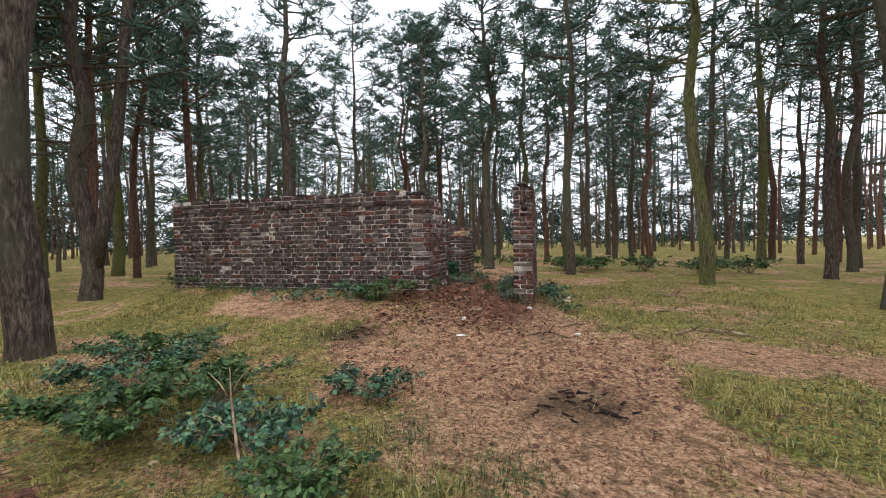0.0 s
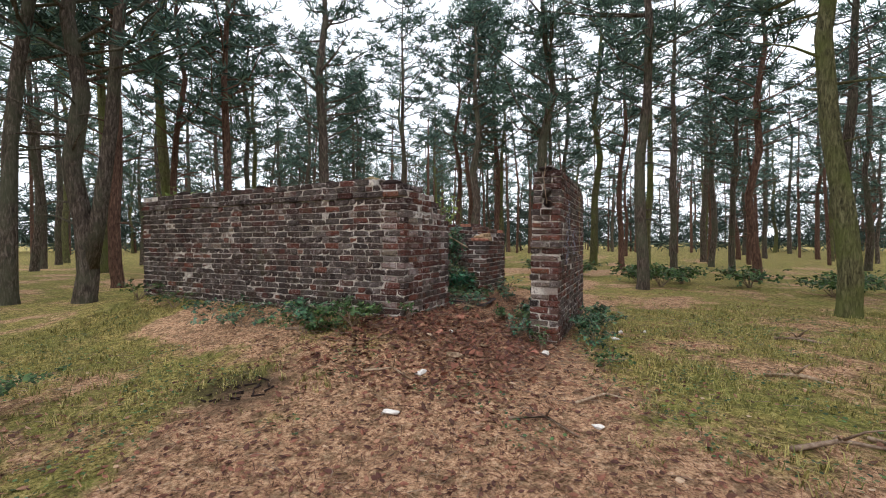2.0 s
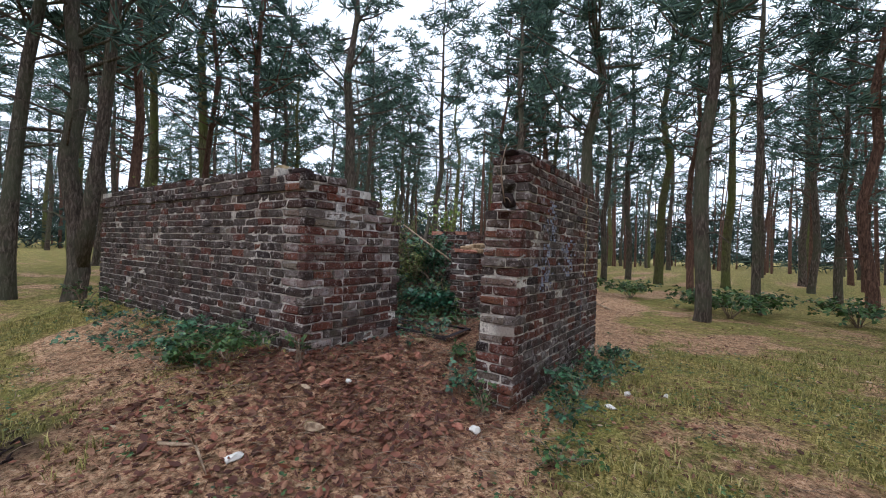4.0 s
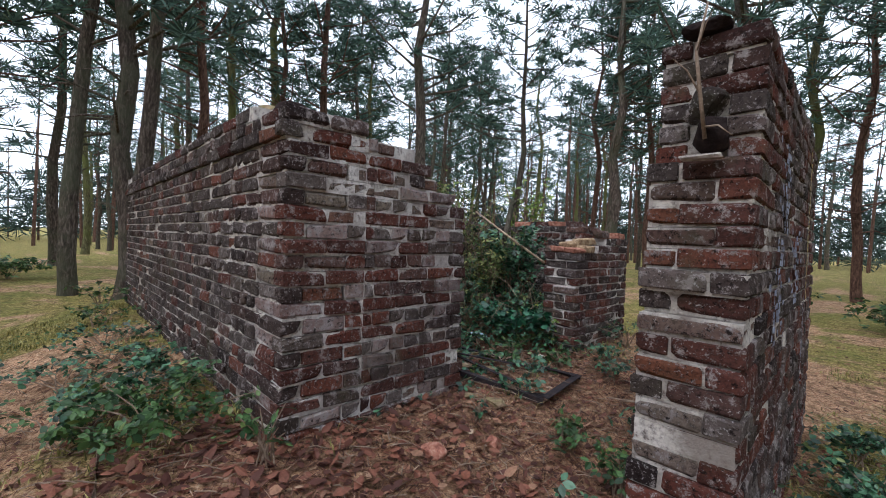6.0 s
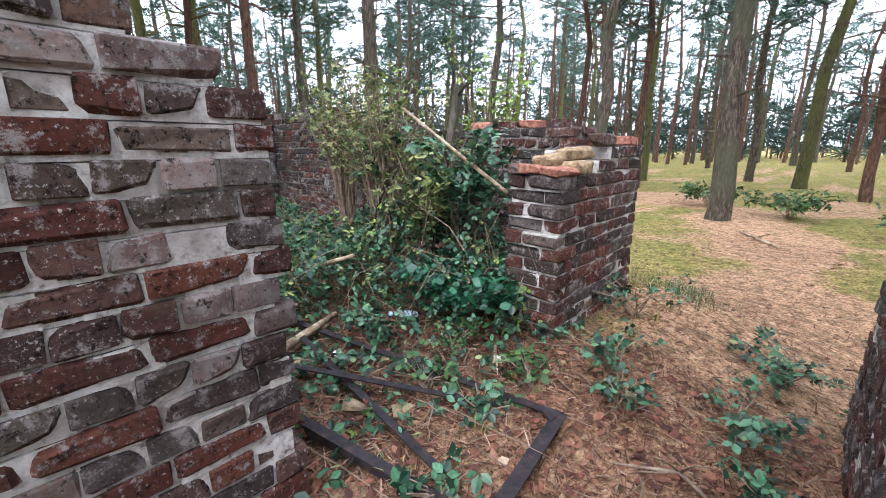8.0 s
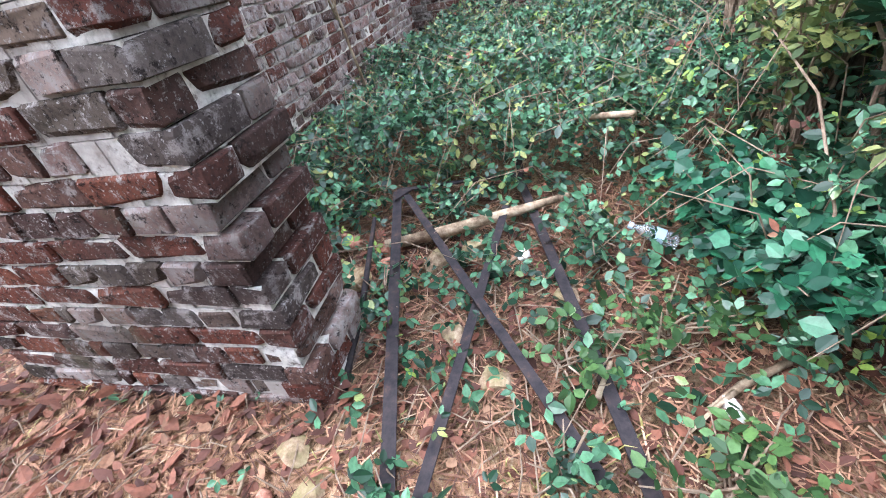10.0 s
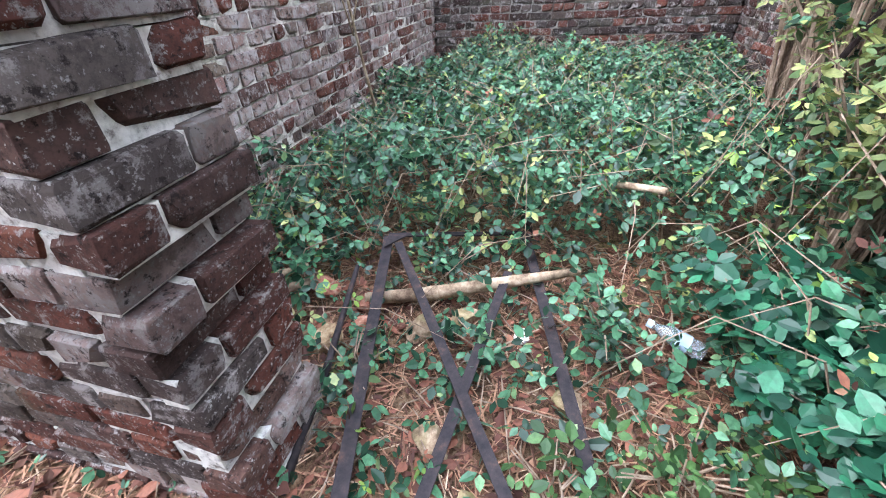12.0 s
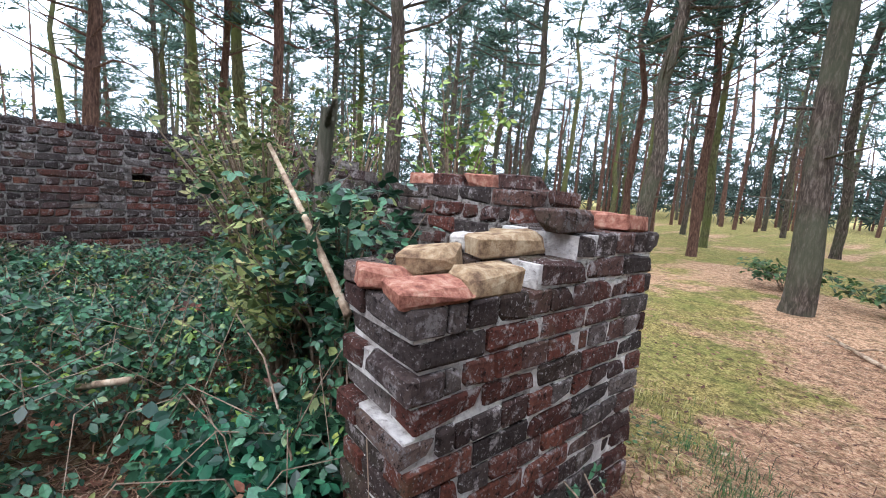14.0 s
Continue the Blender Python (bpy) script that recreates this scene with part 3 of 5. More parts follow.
GREY = "tall straight pine with grey-brown plated bark"
SLIM = "slim pine with orange upper bark"
NEAR = [
    (-3.75, -3.35, 0.2, BARK, 0.03, False, "thick pine with deeply furrowed grey bark"), (-9.3, -0.5, 0.15, BARK, 0.02, False, GREY), (-8.2, 0.3, 0.2, BARK, 0.0, True, "forked pine beside the end of the ruin"),
    (-10.5, 2.06, 0.15, BARK_RED, 0, False, SLIM), (2.5, 8.0, 0.15, BARK, -0.004, False, GREY), (5.75, 5.3, 0.165, BARK_MOSSY, -0.04, False, "leaning pine with green mossy bark"),
    (7.3, 1.6, 0.2, BARK, -0.03, False, "dark pine with furrowed bark"), (9.6, 7.6, 0.15, BARK, -0.02, False, GREY), (9.2, 3.4, 0.17, BARK, -0.03, False, GREY), (6.0, 13.0, 0.14, BARK_RED, 0, False, SLIM),
    (-0.65, 10.5, 0.2, BARK, 0.004, False, GREY), (-8.3, 7.75, 0.21, BARK, 0.004, False, GREY), (-4.4, 13.2, 0.2, BARK, 0.006, False, GREY), (-4.3, 16.2, 0.14, BARK_RED, 0, False, SLIM),
    (-12.0, -3.3, 0.13, BARK_RED, 0, False, SLIM), (-13.4, -5.6, 0.15, BARK, 0, False, GREY), (-11.6, -2.0, 0.13, BARK_RED, 0.01, False, SLIM), (-12.5, 4.8, 0.12, BARK_RED, 0.02, False, SLIM), (-11.2, 6.0, 0.16, BARK_RED, 0.01, False, SLIM), (-13.2, 8.4, 0.13, BARK, 0, False, GREY), (-7.6, 12.2, 0.13, BARK, 0, False, GREY), (-6.6, 16.5, 0.13, BARK_RED, 0.01, False, SLIM), (1.6, 17.0, 0.13, BARK_RED, 0, False, SLIM), (3.6, 14.6, 0.13, BARK, 0, False, GREY), (12.0, 11.0, 0.15, BARK, -0.01, False, GREY), (-2.4, 19.5, 0.15, BARK, 0, False, GREY),
]
for i, (x, y, r, mat, lean, fork, label) in enumerate(NEAR):
    pine(pine_meshes(100 + i, tree_rng.uniform(12.5, 15.5), r, tree_rng.uniform(0.34, 0.44), mat, NEEDLES, lean, 34, 6, 30, fork), label, x, y, 0)

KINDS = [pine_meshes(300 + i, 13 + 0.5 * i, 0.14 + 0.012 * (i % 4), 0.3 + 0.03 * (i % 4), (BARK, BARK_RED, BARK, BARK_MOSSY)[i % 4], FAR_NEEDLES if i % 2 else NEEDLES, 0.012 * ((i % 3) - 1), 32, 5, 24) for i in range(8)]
placed = [(x, y) for x, y, *_ in NEAR]
count = 0
for _ in range(6000):
    a, d = tree_rng.uniform(0, 2 * math.pi), 12.5 + 42 * tree_rng.random() ** 0.8
    x, y = -1 + d * math.cos(a), 2 + d * math.sin(a)
    if any(abs(x - p) < 2.6 and abs(y - q) < 2.6 and math.hypot(x - p, y - q) < 2.5 for p, q in placed) or math.hypot(x - 2.8, y + 8) < 9:
        continue
    if y > 6 and x > 0 and d > 30 and math.sin(a * 9) > 0.2 or (x < -20 and -9 < y < -1):
        continue
    placed.append((x, y))
    pine(KINDS[count % 8], GREY if count % 4 != 1 else "slim pine with orange upper bark", x, y, tree_rng.uniform(0, 360), tree_rng.uniform(0.8, 1.2))
    count += 1
    if count >= 276:
        break


woods = []
wood_rng = random.Random(31)
for _ in range(11000):
    a = wood_rng.uniform(0, 2 * math.pi)
    d = wood_rng.uniform(50, 85)
    x, y = -1 + d * math.cos(a), 2 + d * math.sin(a)
    thick = 0.62 + 0.6 * noise.noise((math.cos(a) * 3, math.sin(a) * 3, 2.0)) + (0.6 if 1.5 < a < 3.1 else 0.15)
    if wood_rng.random() > thick:
        continue
    woods.append(blades(wood_rng, Vector((x, y, wood_rng.uniform(0.2, 4 + 8 * wood_rng.random()))), 22, wood_rng.uniform(0.9, 1.7), 0.1, 0.6, 0.2))
solid("far_woods", mesh("far_woods", *join(*woods)), DARK_WOODS, "distant dark green wood edge", "woods", kind="stuff")


stems = []
for _ in range(420):
    a, d = wood_rng.uniform(0, 2 * math.pi), wood_rng.uniform(30, 82)
    x, y = -1 + d * math.cos(a), 2 + d * math.sin(a)
    z = ground_z(x, y) - 0.2
    q = wood_rng.uniform(0.09, 0.17)
    stems.append(tube([(x, y, z), (x + wood_rng.gauss(0, 0.15), y + wood_rng.gauss(0, 0.15), z + 6), (x + wood_rng.gauss(0, 0.4), y + wood_rng.gauss(0, 0.4), z + 14)], [q, q * 0.8, q * 0.2], 5, 0, wood_rng, False))
solid("far_trunks", mesh("far_trunks", *join(*stems)), BARK_RED, "distant slender pine trunks", "woods", kind="stuff")


# ---- undergrowth and litter ----
def leaf(rng, p, way, normal, size, wide=0.55, fold=0.15):
    """One leaf: a folded, pointed blade of four faces."""
    side = way.cross(normal).normalized() * size * wide / 2
    drop = normal * size
    a = [p, p + way * size * 0.38 + side - drop * fold * 0.2, p + way * size * 0.75 + side * 0.7 - drop * fold * 0.6, p + way * size - drop * fold, p + way * size * 0.75 - side * 0.7 - drop * fold * 0.6,
         p + way * size * 0.38 - side - drop * fold * 0.2, p + way * size * 0.5 - drop * fold * 0.55]
    return a, [(0, 1, 6), (1, 2, 6), (2, 3, 6), (3, 4, 6), (4, 5, 6), (5, 0, 6)]


def spray(rng, p, size, leaflets=3, wide=0.62, tilt=0.5):
    """A stalk's end with three or five leaflets."""
    out = []
    n = Vector((rng.gauss(0, tilt), rng.gauss(0, tilt), 1)).normalized()
    a = rng.uniform(0, 2 * math.pi)
    w0 = Vector((math.cos(a), math.sin(a), 0))
    w0 = (w0 - n * w0.dot(n)).normalized()
    for k in range(leaflets):
        turn = (k - (leaflets - 1) / 2) * (1.15 if leaflets == 3 else 0.8)
        w = Matrix.Rotation(turn, 3, n) @ w0
        out.append(leaf(rng, p + w * size * 0.12, w, n, size * rng.uniform(0.75, 1.1) * (1.1 if turn == 0 else 0.9), wide, rng.uniform(0.05, 0.3)))
    return join(*out)


def leaf_mass(name, rng, points, mat, size, leaflets=3, wide=0.62, tilt=0.5):
    return mesh(name, *join(*[spray(rng, Vector(p), size * rng.uniform(0.45, 1.4), leaflets, wide, tilt) for p in points]))


def thicket_height(x, y):
    """How high the brambles stand inside the ruin."""
    door = math.exp(-((x + 1.4) / 0.2) ** 2) if x > -1.4 else 1.0
    front = math.exp(-(max(0, y - 0.75) / 0.3) ** 2) * 0.9 if x > -1.3 else 0
    right = math.exp(-(max(0, 2.62 - y) / 0.22) ** 2) if y < 2.62 else 1.0
    h = 0.28 + 0.2 * noise.noise((x * 1.3, y * 1.3, 7)) + 0.14 * noise.noise((x * 4, y * 4, 3)) + 0.12 * math.exp(-((y - 1.5) / 0.8) ** 2)
    k = max(min(1, door), front * 0.7 if x < -0.35 else 0, right * min(1, max(0, (-x - 0.05) / 0.3)))
    h = h * k + 0.03
    h += 0.55 * math.exp(-((x + 1.3) / 0.7) ** 2 - ((y - 2.95) / 0.4) ** 2)
    return h


rng = random.Random(77)
points, low = [], []
while len(points) < 17000:
    x, y = rng.uniform(-5.0, 0.05), rng.uniform(0.37, 3.5)
    h = thicket_height(x, y)
    dens = 0.2 + 0.8 * min(1, h / 0.25)
    if rng.random() > dens:
        continue
    if h < 0.1 and rng.random() < 0.55:
        continue
    points.append((x, y, ground_z(x, y) + 0.02 + h * (rng.random() ** 0.45)))
solid("bramble_thicket", leaf_mass("bramble_thicket", rng, points, BRAMBLE, 0.043, 3, 0.6, 0.85), BRAMBLE, "low green brambles filling the ruin's floor", "brambles", kind="stuff")

for name, mat, few, size, label in (("yellowed_leaves", AUTUMN, 900, 0.045, "yellowing leaves among the brambles"), ("withered_leaves", FERN_RED, 500, 0.035, "withered brown leaves among the brambles"), ("pale_leaves", SPRING, 700, 0.04, "pale young leaves among the brambles")):
    picked = [q for q in points if noise.noise((q[0] * 2.1, q[1] * 2.1, 31 + few)) > 0.08]
    spots_ = [Vector(rng.choice(picked)) + Vector((rng.gauss(0, 0.03), rng.gauss(0, 0.03), rng.uniform(0.0, 0.03))) for _ in range(few)]
    solid(name, leaf_mass(name, rng, spots_, mat, size, 3, 0.55, 0.9), mat, label, "brambles", kind="stuff")

canes = []
for _ in range(520):
    x, y = rng.uniform(-4.9, -0.2), rng.uniform(0.5, 3.4)
    if x > -1.0 and 1.2 < y < 2.4 and rng.random() < 0.7:
        continue
    h = thicket_height(x, y)
    p = Vector((x, y, ground_z(x, y)))
    a = rng.uniform(0, 2 * math.pi)
    w = Vector((math.cos(a), math.sin(a), 0)) * rng.uniform(0.2, 0.8)
    canes.append(tube([p, p + w * 0.3 + Vector((0, 0, h * 0.9)), p + w * 0.7 + Vector((0, 0, h * 1.1)), p + w + Vector((0, 0, h * 0.6))], [0.003, 0.0027, 0.0023, 0.0012], 4, 0, rng, False))
solid("bramble_canes", mesh("bramble_canes", *join(*canes)), TWIG, "thin brown bramble canes", "brambles", kind="stuff")


def plant(name, label, category, x, y, spread, height, count, size, mat, stem_mat, leaflets=3, wide=0.7, seed=1, z=None, group="", stems=9, lean=(0, 0)):
    """A leafy plant: several stems and their leaves."""
    r = random.Random(seed)
    t = thing(name, label, category, pose(x, y, ground_z(x, y) if z is None else z), group)
    tubes, pts = [], []
    for i in range(stems):
        a = r.uniform(0, 2 * math.pi)
        reach = spread * math.sqrt(r.random())
        tip = Vector((math.cos(a) * reach + lean[0], math.sin(a) * reach + lean[1], height * r.uniform(0.6, 1.0)))
        mid = Vector((tip.x * 0.35, tip.y * 0.35, tip.z * 0.65))
        foot = Vector((r.uniform(-0.05, 0.05), r.uniform(-0.05, 0.05), -0.03))
        tubes.append(tube([foot, mid, tip], [0.004 + 0.004 * height, 0.003 + 0.003 * height, 0.002], 5, 0, r, False))
        for _ in range(max(1, count // stems)):
            g = r.uniform(0.35, 1.05)
            p = mid.lerp(tip, max(0, g * 1.4 - 0.4)) if g > 0.3 else mid
            pts.append(p + Vector((r.gauss(0, size), r.gauss(0, size), r.gauss(0, size * 0.6))))
    tagged(part("stem_tangle", mesh("stem_tangle", *join(*tubes)), stem_mat, t), kind="stuff")
    tagged(part("foliage", leaf_mass("foliage", r, pts, mat, size, leaflets, wide, 0.65), mat, t), kind="stuff")
    return t


plant("bramble_bush", "large-leaved green bramble at the foot of the stub wall", "brambles", -0.5, 2.58, 0.36, 0.4, 300, 0.05, BRAMBLE_BIG, TWIG, 3, 0.78, 5, stems=12)
plant("bramble_bush", "green bramble hanging over the back wall", "brambles", -0.85, 3.0, 0.45, 1.25, 520, 0.048, BRAMBLE, TWIG, 3, 0.7, 6, stems=16)
plant("bramble_bush", "green bramble hanging over the back wall", "brambles", -1.5, 3.1, 0.5, 1.2, 520, 0.047, BRAMBLE, TWIG, 3, 0.7, 7, stems=16)
plant("sapling_bush", "tangled sapling bush with yellowing autumn leaves", "bush", -1.7, 2.95, 0.6, 1.75, 900, 0.042, AUTUMN, TWIG, 3, 0.5, 8, stems=44)
plant("sapling_bush", "tangled sapling bush with yellowing autumn leaves", "bush", -2.5, 3.1, 0.5, 1.9, 800, 0.045, AUTUMN, TWIG, 3, 0.5, 9, stems=44)
plant("sapling_bush", "low bush of yellowing leaves by the stub wall", "bush", -1.15, 2.85, 0.4, 1.2, 520, 0.05, AUTUMN, TWIG, 3, 0.5, 15, stems=30)
plant("bramble_bush", "large-leaved green bramble in the doorway", "brambles", -0.62, 2.72, 0.3, 0.34, 260, 0.062, BRAMBLE_BIG, TWIG, 3, 0.8, 16, stems=12)
plant("sapling_bush", "thin sapling with pale green leaves", "bush", -1.6, 4.2, 0.45, 2.2, 240, 0.055, SPRING, TWIG, 3, 0.55, 10, stems=14)
plant("sapling_bush", "thin sapling with pale green leaves", "bush", -6.0, 1.0, 0.6, 2.3, 200, 0.06, SPRING, TWIG, 3, 0.55, 12, stems=14)
plant("sapling_bush", "thin sapling with pale green leaves", "bush", -3.4, 4.3, 0.5, 2.3, 160, 0.055, SPRING, TWIG, 3, 0.55, 14, stems=14)
for i, (x, y, s, h, k) in enumerate(((-0.45, -0.4, 0.6, 0.28, 330), (-1.3, -0.45, 0.6, 0.24, 280), (-2.2, -0.4, 0.5, 0.15, 80), (0.12, -0.1, 0.12, 0.25, 20), (2.05, 0.95, 0.25, 0.2, 110), (1.95, 1.6, 0.35, 0.24, 200), (1.5, 0.6, 0.15, 0.2, 40), (0.35, 2.75, 0.3, 0.2, 60), (0.2, 3.5, 0.35, 0.28, 70),
                                    (1.12, 1.25, 0.16, 0.25, 110), (1.08, 1.9, 0.2, 0.22, 150), (1.1, 2.4, 0.2, 0.2, 110), (-5.0, -0.3, 0.5, 0.35, 90), (0.35, 1.05, 0.1, 0.14, 12), (0.15, 1.95, 0.14, 0.12, 30), (-0.2, 1.95, 0.14, 0.1, 30), (0.5, 2.5, 0.2, 0.14, 40), (-0.45, 1.3, 0.2, 0.12, 60), (-0.3, 2.25, 0.22, 0.14, 70), (-0.8, 2.1, 0.25, 0.18, 90), (-0.62, 1.72, 0.2, 0.1, 40), (0.15, 2.3, 0.2, 0.12, 60), (-1.05, 1.5, 0.25, 0.14, 60), (0.3, 1.55, 0.15, 0.1, 30), (0.75, 1.35, 0.25, 0.14, 60), (0.9, 2.9, 0.3, 0.18, 80), (1.2, 0.75, 0.2, 0.2, 60), (-0.9, -0.7, 0.6, 0.2, 200), (-1.9, -0.7, 0.6, 0.16, 140), (-2.9, -0.4, 0.5, 0.18, 120), (-3.8, -0.4, 0.5, 0.22, 120), (1.98, 2.3, 0.3, 0.26, 200), (1.9, 3.0, 0.3, 0.24, 160), (2.2, 0.3, 0.3, 0.12, 70), (1.0, 3.6, 0.35, 0.2, 120))):
    plant("low_bramble", "low bramble patch in the leaf litter", "brambles", x, y, s, h, k, 0.04, BRAMBLE if i % 3 else HERB, TWIG, 3, 0.65, 30 + i, group="low brambles", stems=10)
for i, (x, y, s, h, k) in enumerate(((-0.5, -4.0, 0.6, 0.3, 150), (-1.4, -3.9, 0.7, 0.38, 200), (-0.7, -4.7, 0.5, 0.4, 200), (0.3, -4.6, 0.5, 0.25, 130), (-2.2, -3.2, 0.8, 0.35, 150), (0.5, -3.6, 0.4, 0.2, 80), (0.9, -4.9, 0.35, 0.25, 90))):
    plant("bramble_patch", "dark green bramble patch in rough grass", "brambles", x, y, s, h, int(k * 5), 0.04, BRAMBLE if i % 2 else HERB, TWIG, 3, 0.6, 60 + i, group="bramble patches", stems=14)


def fern(x, y, size, mat, label, seed, fronds=8):
    r = random.Random(seed)
    t = thing("fern", label, "fern", pose(x, y, ground_z(x, y)))
    for _ in range(fronds):
        a = r.uniform(0, 2 * math.pi)
        w = Vector((math.cos(a), math.sin(a), 0))
        s = size * r.uniform(0.7, 1.1)
        pieces = []
        for k in range(9):
            g = 0.15 + 0.85 * k / 9
            p = w * s * g + Vector((0, 0, s * 0.9 * g * (1.25 - g)))
            for e in (-1, 1):
                d = (Vector((-w.y, w.x, 0)) * e + w * 0.5).normalized()
                pieces.append(leaf(r, p, d, Vector((0, 0, 1)), s * 0.34 * (1.1 - g), 0.3, 0.2))
        part("frond", mesh("frond", *join(*pieces)), mat, t)
    return t


fern(-0.55, -5.3, 0.4, FERN_RED, "dead rust-red fern in the undergrowth", 2)
fern(-1.6, -4.4, 0.42, HERB, "bright green fern in the undergrowth", 3)
fern(-1.55, 1.3, 0.3, HERB, "bright green fern among brambles", 4)
for i, (x, y) in enumerate(((2.4, 10.2), (3.6, 10.6), (5.2, 9.8), (0.4, 11.6), (-1.2, 12.6), (6.6, 8.6), (3.0, 9.2), (-8.8, 8.6), (-6.0, 12.4), (8.4, 9.6), (-12.5, -1.5), (-11, -6))):
    plant("bush", "distant low green bush under the pines", "bush", x, y, 0.9, 0.55, 260, 0.1, HERB, TWIG, 3, 0.6, 90 + i, group="low bushes", stems=22)


def scatter(count, area, keep, make):
    out = []
    tries = 0
    while len(out) < count and tries < count * 30:
        tries += 1
        x, y = rng.uniform(area[0], area[1]), rng.uniform(area[2], area[3])
        if keep(x, y):
            out.append(make(x, y))
    return join(*out)


def inside(x, y):
    return X0 < x < X1 and Y0 < y < Y1


def blade(x, y, tall=1.0):
    h = rng.uniform(0.015, 0.06) * tall
    a = rng.uniform(0, 2 * math.pi)
    w = Vector((math.cos(a), math.sin(a), 0))
    s = Vector((-w.y, w.x, 0)) * rng.uniform(0.002, 0.005)
    p = Vector((x, y, ground_z(x, y) - 0.005))
    k = p + Vector((0, 0, h * 0.75)) + w * h * 0.3
    e = p + Vector((0, 0, h * 0.9)) + w * h * rng.uniform(0.5, 1.1)
    return [p - s, p + s, k + s * 0.7, k - s * 0.7, e], [(0, 1, 2, 3), (3, 2, 4)]


def grassy(x, y):
    return not inside(x, y) and rng.random() > litter_cover(x, y) * 1.25


def tuft(x, y):
    k = 0.5 + noise.noise((x * 1.1, y * 1.1, 12))
    n = 3 + int(9 * max(0, k) * rng.random())
    return join(*[blade(x + rng.gauss(0, 0.018), y + rng.gauss(0, 0.018), 0.6 + max(0, k)) for _ in range(n)])


solid("grass", mesh("grass", *scatter(14000, (-5, 6.5, -6.9, 6), grassy, tuft)), GRASS, "short mossy yellow-green grass", "grass", kind="stuff")


def needle(x, y):
    a = rng.uniform(0, 2 * math.pi)
    w = Vector((math.cos(a), math.sin(a), rng.uniform(-0.12, 0.25))) * rng.uniform(0.015, 0.06)
    s = Vector((-w.y, w.x, 0)).normalized() * rng.uniform(0.0008, 0.0026)
    p = Vector((x, y, ground_z(x, y) + rng.uniform(0.004, 0.014)))
    return [p - w - s, p - w + s, p + w + s, p + w - s], [(0, 1, 2, 3)]


def burnt(x, y):
    return math.hypot(x + 0.52, y + 1.85) < 0.42 or math.hypot(x - 2.2, y + 3.45) < 0.34


def littered(x, y):
    if burnt(x, y) and rng.random() < 0.85:
        return False
    return rng.random() < litter_cover(x, y)


solid("needle_litter", mesh("needle_litter", *scatter(42000, (-2.5, 5.5, -6.5, 9), littered, needle)), LITTER, "fallen pine needles and bark chips", "litter", kind="stuff")
solid("inner_litter", mesh("inner_litter", *scatter(20000, (-1.4, 1.7, -0.6, 3.2), lambda x, y: True, needle)), LITTER, "fallen pine needles over the rubble floor", "litter", kind="stuff")


def dead_leaf(x, y):
    a = rng.uniform(0, 2 * math.pi)
    return leaf(rng, Vector((x, y, ground_z(x, y) + 0.008)), Vector((math.cos(a), math.sin(a), rng.uniform(-0.1, 0.2))), Vector((rng.gauss(0, 0.3), rng.gauss(0, 0.3), 1)).normalized(), rng.uniform(0.02, 0.06), 0.6, rng.uniform(-0.4, 0.4))


solid("fallen_leaves", mesh("fallen_leaves", *scatter(5200, (-1.5, 3.2, -3.5, 3.2), littered, dead_leaf)), FERN_RED, "curled dead brown leaves", "litter", kind="stuff")


def small_leaf(x, y):
    a = rng.uniform(0, 2 * math.pi)
    return leaf(rng, Vector((x, y, ground_z(x, y) + rng.uniform(0.008, 0.04))), Vector((math.cos(a), math.sin(a), rng.uniform(-0.1, 0.3))), Vector((rng.gauss(0, 0.4), rng.gauss(0, 0.4), 1)).normalized(), rng.uniform(0.015, 0.04), 0.6, 0.1)


solid("low_herbs", mesh("low_herbs", *scatter(9000, (-4.5, 5.5, -6.8, 5), lambda x, y: not inside(x, y) and noise.noise((x * 1.3, y * 1.3, 21)) > 0.1 + 0.5 * (litter_cover(x, y) - 0.5), small_leaf)), HERB, "small green herb leaves in the grass", "herbs", kind="stuff")
solid("doorway_leaves", mesh("doorway_leaves", *scatter(2600, (-0.9, 1.7, -1.4, 2.9), lambda x, y: True, dead_leaf)), FERN_RED, "dark red-brown dead leaves in the entrance", "litter", kind="stuff")
solid("bark_chips", mesh("bark_chips", *scatter(6500, (-3, 5.5, -6.8, 9), lambda x, y: not inside(x, y) and not burnt(x, y), dead_leaf)), LITTER, "pale bark chips and dry leaves", "litter", kind="stuff")
for i, (x, y, s) in enumerate(((1.4, -4.8, 0.35), (1.75, -4.5, 0.3), (1.1, -4.2, 0.3), (0.4, -5.2, 0.4), (3.9, -4.3, 0.4), (4.5, -3.6, 0.4), (0.3, 4.3, 0.3), (0.1, 4.7, 0.3))):
    r = random.Random(500 + i)
    pieces = []
    for _ in range(420):
        d = Vector((r.gauss(0, s * 0.5), r.gauss(0, s * 0.5), 0))
        h = r.uniform(0.04, 0.11)
        a = r.uniform(0, 2 * math.pi)
        w = Vector((math.cos(a), math.sin(a), 0))
        q = Vector((-w.y, w.x, 0)) * 0.0014
        pieces.append(([d - q, d + q, d + q + w * h * 0.25 + Vector((0, 0, h * 0.7)), d - q + w * h * 0.25 + Vector((0, 0, h * 0.7)), d + w * h * 0.8 + Vector((0, 0, h * 0.85))], [(0, 1, 2, 3), (3, 2, 4)]))
    solid("grass_tussock", mesh("grass_tussock", *join(*pieces)), HERB, "long green grass tussock in the moss", "grass", pose(x, y, ground_z(x, y) - 0.02), "grass tussocks", "stuff")


